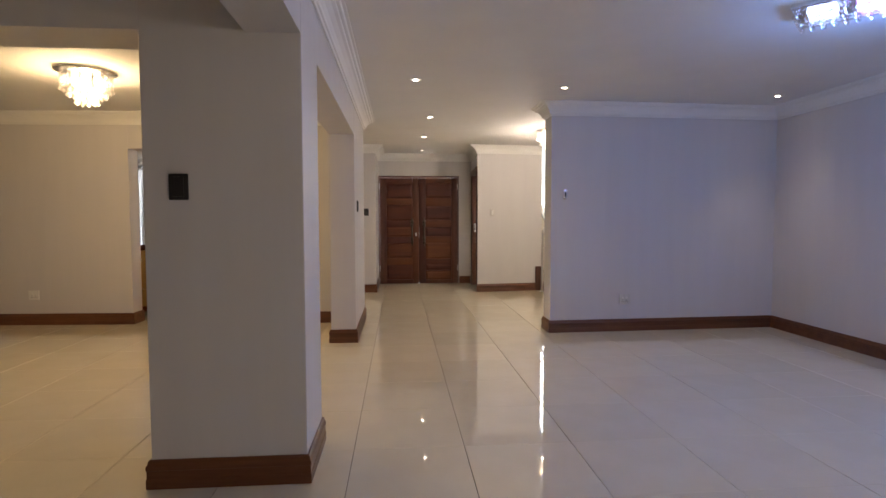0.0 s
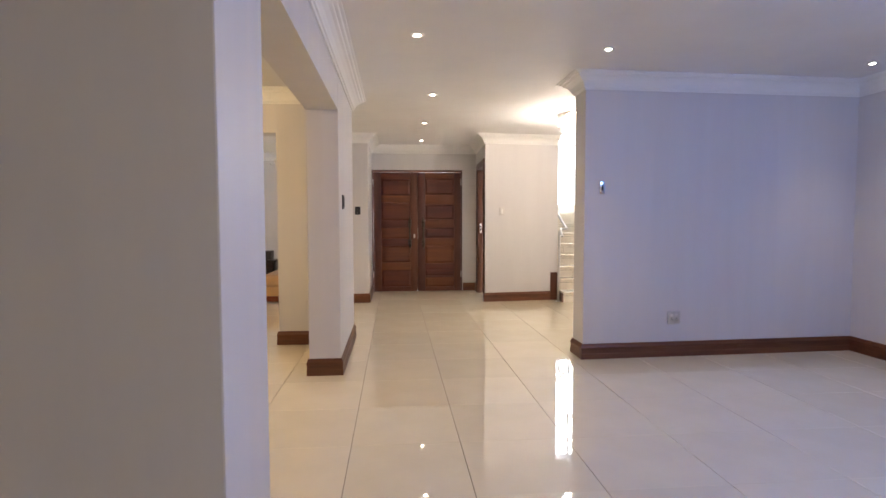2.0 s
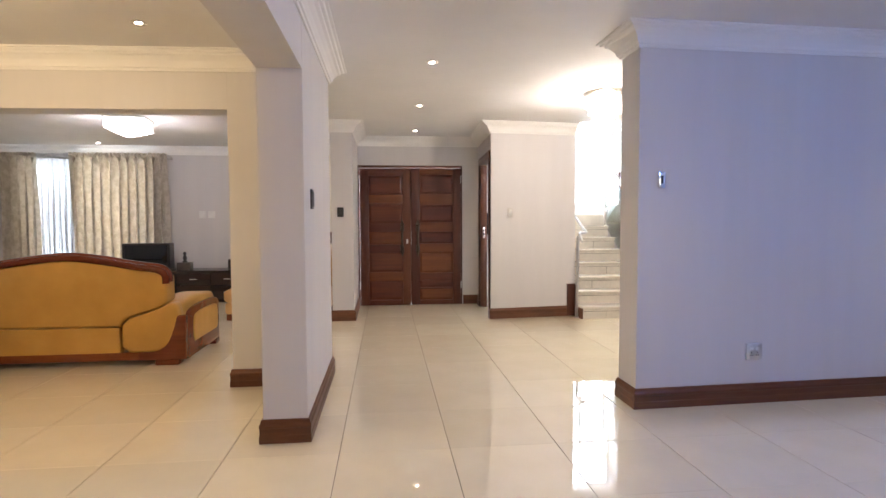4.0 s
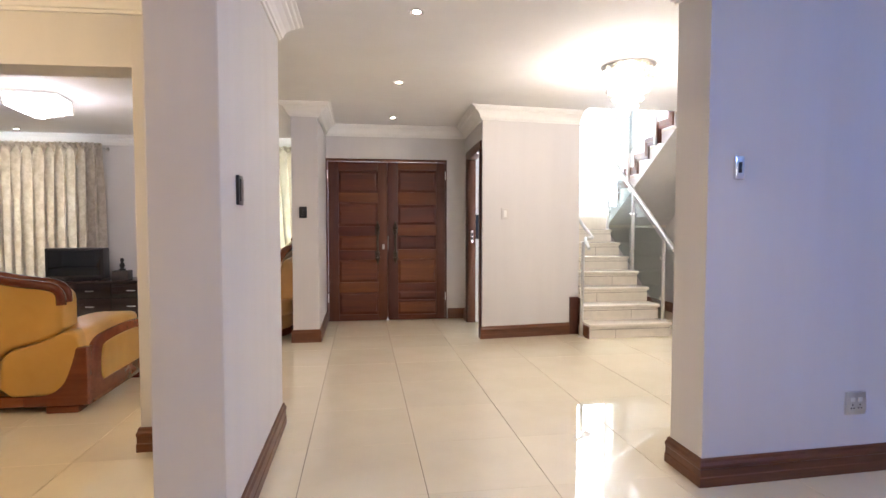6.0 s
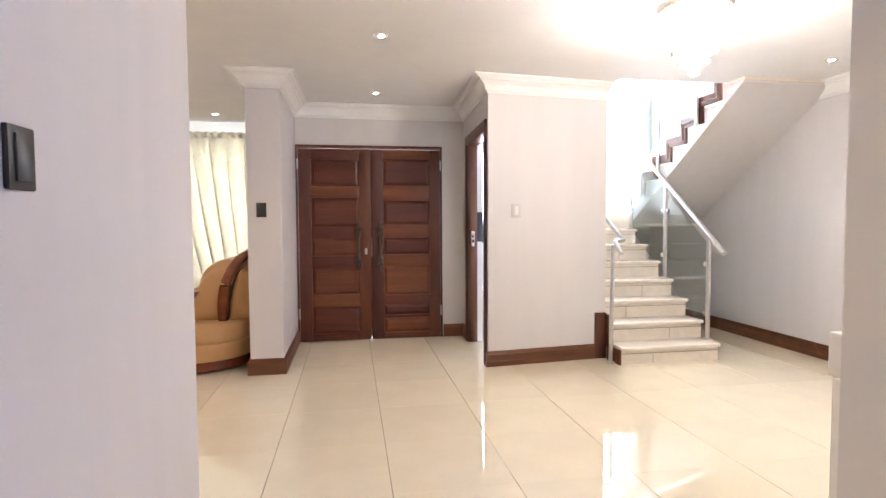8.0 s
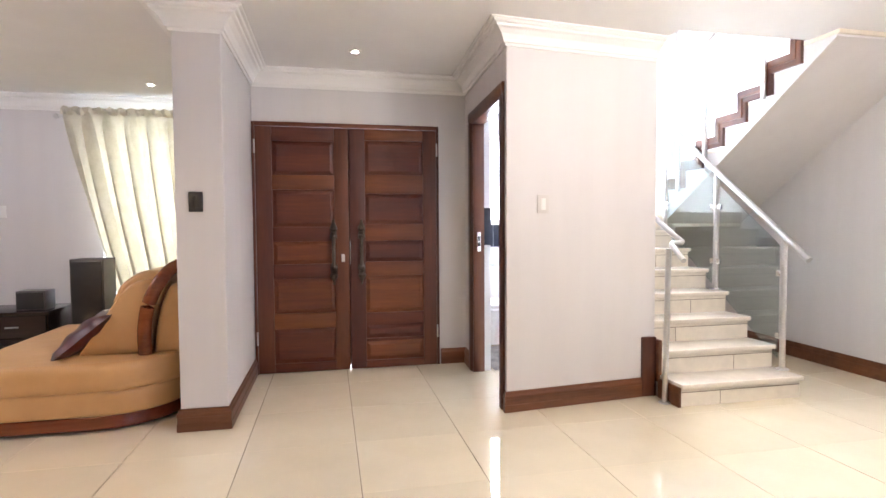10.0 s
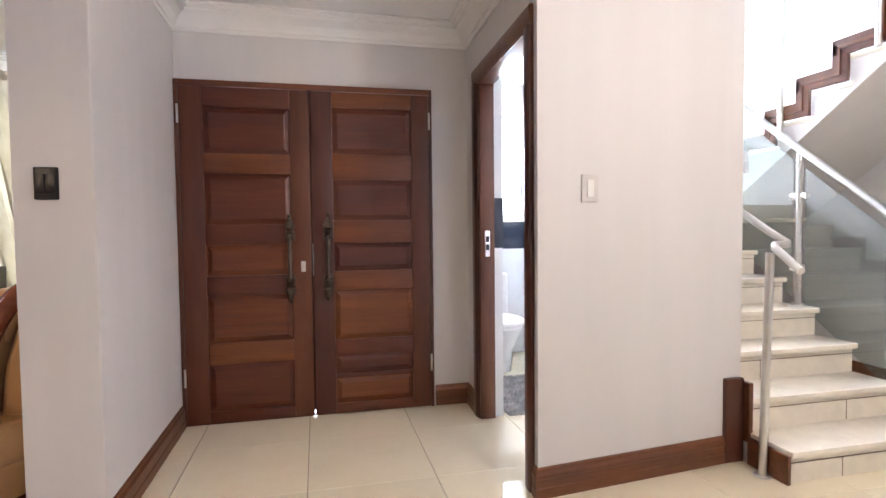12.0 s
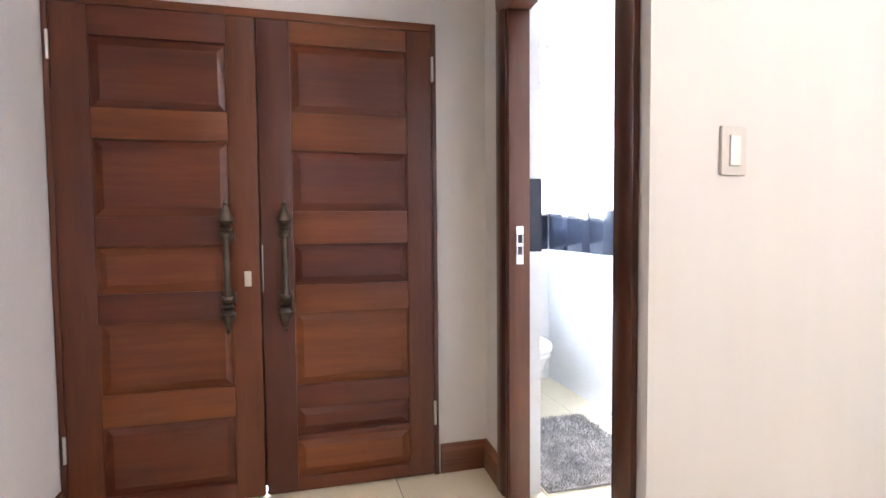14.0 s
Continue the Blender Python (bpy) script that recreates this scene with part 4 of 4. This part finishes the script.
back = soft_profile(top + low_edge + [(-0.58, 0.34), (-L + 0.12, 0.34)], "y", 0.03, 0.25, 0.03)
part("backrest", back, YELLOW, sofa)
trim = [(x, z + 0.018) for x, z in top]
bm = bmesh.new()
tube(bm, [(x, 0.03, z) for x, z in trim], 0.03, 10)
tube(bm, [(x, 0.10, z + 0.012) for x, z in trim], 0.034, 10)
part("top_rail", bm, STAIN, sofa, "glossy red-brown wooden top rail")
part("back_panel", B(-L + 0.1, -0.59, 0.028, 0.12, 0.10, 0.338, bevel=0.012, seg=3), YELLOW, sofa)
arm = smooth_line([(-0.56, 0.36), (-0.50, 0.42), (-0.40, 0.45), (-0.26, 0.50), (-0.16, 0.545), (-0.09, 0.52), (-0.06, 0.42), (-0.075, 0.28), (-0.13, 0.16), (-0.25, 0.115)])
part("arm_back", soft_profile(arm + [(-0.5, 0.115), (-0.57, 0.17)], "y", 0.0, 0.2, 0.03), YELLOW, sofa)
arm_top = smooth_line([(0.04, 0.44), (0.12, 0.535), (0.3, 0.575), (0.6, 0.575), (0.85, 0.545), (0.93, 0.50)])
part("arm_pad", soft_profile([(y, z) for y, z in arm_top] + [(0.93, 0.40), (0.04, 0.40)], "x", -0.30, -0.035, 0.05), YELLOW, sofa)
outer = smooth_line([(0.02, 0.10), (0.03, 0.25), (0.07, 0.40), (0.14, 0.475), (0.3, 0.50), (0.7, 0.50), (0.9, 0.475), (0.955, 0.42)])
part("arm_frame", soft_profile(outer + [(0.955, 0.06), (0.0, 0.06)], "x", -0.075, -0.02, 0.014), STAIN, sofa, "carved red-brown wooden arm frame")
inner = smooth_line([(0.20, 0.17), (0.17, 0.24), (0.19, 0.38), (0.25, 0.42), (0.5, 0.435), (0.8, 0.425), (0.87, 0.38), (0.875, 0.22), (0.84, 0.17)])
part("arm_panel", soft_profile(inner, "x", -0.03, -0.008, 0.01), YELLOW, sofa)
flare = smooth_line([(-0.085, 0.44), (-0.115, 0.33), (-0.17, 0.2), (-0.26, 0.13), (-0.42, 0.108)])
part("arm_foot", soft_profile(flare + [(-0.42, 0.05), (-0.024, 0.05), (-0.024, 0.44)], "y", -0.012, 0.06, 0.012), STAIN, sofa, "carved red-brown flared wooden foot")
part("base_rail", B(-L + 0.1, -0.03, 0.02, 0.07, 0.045, 0.115, bevel=0.01), STAIN, sofa)
part("base_rail", B(-0.07, -0.022, 0.07, 0.95, 0.045, 0.10, bevel=0.01), STAIN, sofa)
part("seat_base", B(-L + 0.15, -0.28, 0.2, 0.9, 0.10, 0.30, bevel=0.02), YELLOW, sofa)
for k in range(3):
    a = -L + 0.3 + k * 0.535
    part("seat_cushion", B(a, a + 0.53, 0.24, 0.93, 0.29, 0.46, bevel=0.05, seg=4), YELLOW, sofa)
part("far_arm", B(-L, -L + 0.3, 0.05, 0.95, 0.06, 0.56, bevel=0.06, seg=4), YELLOW, sofa)
for fx, fy in ((-0.16, 0.06), (-0.09, 0.88), (-L + 0.2, 0.06), (-L + 0.2, 0.88)):
    part("foot", B(fx - 0.13, fx + 0.07, fy - 0.06, fy + 0.07, 0.0, 0.05, bevel=0.01), STAIN, sofa)

# tan chaise by the stub
ch = thing("chaise_longue", "tan leather chaise with curved wooden trim and rounded base", "chaise longue", at=(-0.24, 9.25, 0))
def rounded(x0, x1, y0, y1, r, n=8):
    pts = [(x0, y0)]
    pts += [(x1 - r + r * math.sin(a), y0 + r - r * math.cos(a)) for a in [math.pi / 2 * k / n for k in range(n + 1)]]
    return pts + [(x1, y1), (x0, y1)]
part("base_rail", soft_profile(rounded(-1.25, 0.0, 0.0, 1.6, 0.42), "z", 0.02, 0.10, 0.012), STAIN, ch, "glossy red-brown wooden base rail")
part("seat_base", soft_profile(rounded(-1.26, 0.01, -0.012, 1.6, 0.42), "z", 0.10, 0.25, 0.03), TAN, ch)
part("seat_cushion", soft_profile(rounded(-1.27, 0.02, -0.02, 1.6, 0.43), "z", 0.24, 0.42, 0.06), TAN, ch)
bk = smooth_line([(-0.62, 0.40), (-0.50, 0.58), (-0.40, 0.74), (-0.30, 0.86), (-0.18, 0.90), (-0.13, 0.86)])
part("back_cushion", soft_profile(bk + [(-0.17, 0.6), (-0.2, 0.40)], "y", 0.22, 1.5, 0.07), TAN, ch)
part("head_roll", soft_profile(smooth_line([(-0.42, 0.74), (-0.36, 0.86), (-0.24, 0.94), (-0.12, 0.94), (-0.08, 0.86)]) + [(-0.14, 0.72)], "y", 0.26, 1.46, 0.05), TAN, ch)
part("back_shell", soft_profile(smooth_line([(-0.17, 0.40), (-0.15, 0.6), (-0.10, 0.78), (-0.04, 0.86), (0.03, 0.80), (0.06, 0.6), (0.06, 0.40)]), "y", 0.24, 1.5, 0.04), TAN, ch)
bm = tube(bmesh.new(), smooth_line([(-0.20, 0.2, 0.39), (-0.205, 0.195, 0.55), (-0.18, 0.19, 0.72), (-0.12, 0.20, 0.86), (-0.06, 0.26, 0.95), (-0.02, 0.45, 0.99), (-0.01, 0.8, 1.03), (-0.02, 1.2, 0.99), (-0.04, 1.5, 0.93)]), 0.042, 14)
part("curved_trim", bm, STAIN, ch, "glossy curved wooden back trim")
bm = lathe(bmesh.new(), [(0.004, 0.0), (0.03, 0.01), (0.045, 0.035), (0.03, 0.065), (0.012, 0.085), (0.003, 0.09)], 12, (-0.01, 0.75, 1.03))
part("carved_crest", bm, STAIN, ch)

# dark cushion on the chaise
def pillow(name, label, m, material, w=0.44, d=0.13):
    bm = bmesh.new()
    n = 14
    grid = {}
    for s in (1, -1):
        for i in range(n + 1):
            for j in range(n + 1):
                u, v = 2 * i / n - 1, 2 * j / n - 1
                h = d / 2 * ((1 - u * u) * (1 - v * v)) ** 0.45
                pin = 1 - 0.08 * (1 - abs(u * v))
                key = (i, j, s if 0 < i < n and 0 < j < n else 0)
                if key not in grid:
                    wr = 0.006 * math.sin(9 * u + 5 * v * s)
                    grid[key] = bm.verts.new((u * w / 2 * pin, v * w / 2 * pin, s * (h + wr * (h > 0.01))))
    def g(i, j, s):
        return grid[(i, j, s if 0 < i < n and 0 < j < n else 0)]
    for s in (1, -1):
        for i in range(n):
            for j in range(n):
                f = [g(i, j, s), g(i + 1, j, s), g(i + 1, j + 1, s), g(i, j + 1, s)]
                bm.faces.new(f if s > 0 else f[::-1])
    ob = tagged(new(name, mesh_of(name, bm, material, True)), label, "cushion")
    ob.matrix_basis = m
    return ob


pillow("cushion", "dark maroon leather scatter cushion on the chaise", pose(-0.84, 9.62, 0.54, 0, -40, 12), MAROON)


# ---- lounge: low cabinet, television, speakers, ornament ----
unit = thing("tv_cabinet", "long low espresso wooden television cabinet", "tv cabinet", at=(-3.75, 11.0, 0))
UL = 2.05
part("carcass", B(0, UL, 0.02, 0.5, 0.05, 0.47, bevel=0.004), ESPRESSO, unit)
part("top_board", B(-0.02, UL + 0.02, -0.01, 0.52, 0.47, 0.505, bevel=0.005), ESPRESSO, unit)
part("plinth", B(0.04, UL - 0.04, 0.06, 0.48, 0.0, 0.05), ESPRESSO, unit)
for k in range(4):
    a = 0.01 + k * (UL - 0.02) / 4
    for z0, z1 in ((0.06, 0.27), (0.28, 0.465)):
        dr = part("drawer", B(a + 0.004, a + (UL - 0.02) / 4 - 0.004, 0.0, 0.02, z0, z1, bevel=0.003), ESPRESSO, unit)
        part("handle", tube(bmesh.new(), [(a + 0.2, -0.012, (z0 + z1) / 2), (a + 0.3, -0.012, (z0 + z1) / 2)], 0.006, 8), STEEL, dr, "slim steel handle")
tv = thing("television", "old boxy black television on the cabinet", "television", at=(-3.18, 11.2, 0.505))
part("housing", B(-0.35, 0.35, -0.16, 0.04, 0.02, 0.43, bevel=0.02, seg=3), BLACK, tv)
part("rear_shell", B(-0.26, 0.26, 0.03, 0.24, 0.06, 0.36, bevel=0.04, seg=3), BLACK, tv)
part("screen", B(-0.31, 0.31, -0.166, -0.158, 0.07, 0.40, bevel=0.003), plain("dark_screen", (0.01, 0.012, 0.015), 0.06, 0, 20, 0.1, 0), tv)
part("stand", B(-0.2, 0.2, -0.14, 0.14, 0.0, 0.025, bevel=0.006), BLACK, tv)
orn = thing("figurine", "small dark carved ornament on a box", "ornament", at=(-2.66, 11.2, 0.505))
part("pedestal", B(-0.1, 0.1, -0.08, 0.08, 0, 0.12, bevel=0.006), GREYBOX, orn)
part("carving", lathe(bmesh.new(), [(0.04, 0.12), (0.042, 0.14), (0.02, 0.15), (0.034, 0.18), (0.026, 0.215), (0.014, 0.23), (0.026, 0.255), (0.02, 0.28), (0.004, 0.29)], 14), BLACK, orn)
sp = thing("floor_speaker", "tall grey floor-standing loudspeaker", "loudspeaker", at=(-1.45, 11.2, 0))
part("enclosure", B(-0.14, 0.14, -0.02, 0.26, 0.03, 0.94, bevel=0.006), GREYBOX, sp)
part("grille", B(-0.125, 0.125, -0.036, -0.02, 0.06, 0.92, bevel=0.006), BLACK, sp)
part("base", B(-0.15, 0.15, -0.03, 0.27, 0.0, 0.03, bevel=0.004), BLACK, sp)
sb = thing("small_speaker", "small dark box speaker on the low cabinet", "loudspeaker", at=(-1.84, 11.15, 0.505))
part("enclosure", B(-0.13, 0.10, -0.08, 0.1, 0, 0.17, bevel=0.006), GREYBOX, sb)
part("grille", B(-0.12, 0.09, -0.09, -0.08, 0.012, 0.158, bevel=0.003), BLACK, sb)


# ---- curtains ----
def curtain(name, label, x0, x1, bottom, material, folds, gather=0.0, y=Y1 - 0.16, seed=1, depth=0.075):
    """A hanging curtain on its pole; gather pulls the foot of its left edge to the right."""
    t = thing(name, label, "curtain")
    rnd = random.Random(seed)
    nx, nz, ztop = folds * 14, 30, 2.36
    ph = [rnd.uniform(-0.6, 0.6) for _ in range(folds + 2)]
    amp = [rnd.uniform(0.7, 1.25) for _ in range(folds + 2)]
    bm = bmesh.new()
    grid = []
    for k in range(nz + 1):
        w = k / nz
        z = ztop + (bottom - ztop) * w
        row = []
        for i in range(nx + 1):
            u = i / nx
            f = u * folds
            c = int(f)
            a = depth * (amp[c] * (1 - f + c) + amp[c + 1] * (f - c)) * (0.7 + 0.45 * w)
            if w < 0.05:
                a *= 0.4
            left = x0 + gather * (w ** 1.15)
            g = f * 6.283 + 0.9 * ph[c] * (1 - f + c) + 0.9 * ph[c + 1] * (f - c) + 0.5 * math.sin(3 * w + ph[c])
            x = left + (x1 - left) * u + 0.022 * math.sin(2 * g) * min(1, 3 * w)
            row.append((x, y + a * (math.sin(g) + 0.3 * math.sin(2 * g + 0.8)), z + (0.012 * math.sin(f * 12.6 + ph[c]) if k == 0 else 0)))
        grid.append(row)
    front = [[bm.verts.new(p) for p in row] for row in grid]
    rear = [[bm.verts.new((p[0], p[1] + 0.003, p[2])) for p in row] for row in grid]
    for k in range(nz):
        for i in range(nx):
            bm.faces.new((front[k][i], front[k + 1][i], front[k + 1][i + 1], front[k][i + 1]))
            bm.faces.new((rear[k][i], rear[k][i + 1], rear[k + 1][i + 1], rear[k + 1][i]))
    part("drape", bm, material, t)
    bm = bmesh.new()
    rows = []
    for k, (dz, dy) in enumerate(((0.0, -0.03), (0.03, -0.045), (0.06, -0.035), (0.075, -0.01))):
        rows.append([bm.verts.new((x0 + (x1 - x0) * i / nx, y + dy + 0.016 * math.sin(i * 1.1 + k), 2.3 + dz + 0.008 * math.sin(i * 0.9 + 2 * k))) for i in range(nx + 1)])
    for a, b in zip(rows, rows[1:]):
        for i in range(nx):
            bm.faces.new((a[i], a[i + 1], b[i + 1], b[i]))
    part("ruffle", bm, material, t, "gathered ruffle heading")
    return t


def pole(x0, x1):
    t = thing("curtain_pole", "thin steel curtain pole with ball ends", "curtain pole")
    part("rod", tube(bmesh.new(), [(x0, Y1 - 0.09, 2.3), (x1, Y1 - 0.09, 2.3)], 0.012, 10), STEEL, t)
    for x in (x0, x1):
        part("finial", lathe(bmesh.new(), [(0.004, -0.026), (0.02, -0.018), (0.027, 0), (0.02, 0.018), (0.004, 0.026)], 14, (x, Y1 - 0.09, 2.3)), STEEL, t)
    for x in (x0 + 0.06, x1 - 0.06):
        part("bracket", B(x - 0.01, x + 0.01, Y1 - 0.10, Y1, 2.29, 2.31), STEEL, t)


pole(-5.6, -2.98)
pole(-1.84, -0.2)
curtain("curtain", "beige damask curtain with ruffled heading beside the television", -4.5, -3.02, 0.03, CURTAIN, 11, seed=3, depth=0.085)
curtain("curtain", "beige damask curtain drawn to the wall side", -5.55, -5.0, 0.03, CURTAIN, 5, seed=4)
curtain("curtain", "gold sheer curtain swept aside, lit from behind", -1.76, -0.2, 0.03, SHEER, 8, gather=0.55, seed=7)


curtain("sheer_curtain", "thin white sheer curtain behind the damask drape", -5.05, -4.42, 0.03, NET, 7, seed=9, y=Y1 - 0.05, depth=0.025)

# ---- floor tiles ----
PX, PY, GX, GY = 0.603, 0.6, 0.24, 2.78
def tile_mesh(w, d):
    bm = bmesh.new()
    c = 0.0009
    lv = [[bm.verts.new((sx * (w / 2 - o), sy * (d / 2 - o), z)) for sx, sy in ((-1, -1), (1, -1), (1, 1), (-1, 1))] for o, z in ((0, -0.0065), (0, -c), (c, 0.0))]
    for a, b in zip(lv, lv[1:]):
        for i in range(4):
            bm.faces.new((a[i], a[(i + 1) % 4], b[(i + 1) % 4], b[i]))
    bm.faces.new(lv[-1])
    return mesh_of("tile", bm, TILE)


floor_ob = bpy.data.objects["floor"]
shared, rest_v, rest_f = {}, [], []
for i in range(-11, 9):
    for j in range(-11, 16):
        a, b = max(X0, GX + i * PX), min(X1, GX + (i + 1) * PX)
        c, d = max(Y0, GY + j * PY), min(Y1, GY + (j + 1) * PY)
        if b - a < 0.02 or d - c < 0.02:
            continue
        w, h = round(b - a - 0.0034, 4), round(d - c - 0.0008, 4)
        if a > -2.3 and 1.6 < c < 10.4:
            if (w, h) not in shared:
                shared[(w, h)] = tile_mesh(w, h)
            t = new("tile", shared[(w, h)])
            t.parent = floor_ob
            t.location = ((a + b) / 2, (c + d) / 2, rnd.uniform(-0.0002, 0.0002))
        else:
            k = len(rest_v)
            cx, cy = (a + b) / 2, (c + d) / 2
            for o, z in ((0, -0.0065), (0, -0.0009), (0.0009, 0.0)):
                rest_v += [(cx + sx * (w / 2 - o), cy + sy * (h / 2 - o), z) for sx, sy in ((-1, -1), (1, -1), (1, 1), (-1, 1))]
            for s in (0, 4):
                rest_f += [(k + s + q, k + s + (q + 1) % 4, k + s + 4 + (q + 1) % 4, k + s + 4 + q) for q in range(4)]
            rest_f.append((k + 8, k + 9, k + 10, k + 11))
me = bpy.data.meshes.new("tiles")
me.from_pydata(rest_v, [], rest_f)
me.materials.append(TILE)
rest = new("tiles", me)
rest.parent = floor_ob
tagged(rest, kind="stuff")
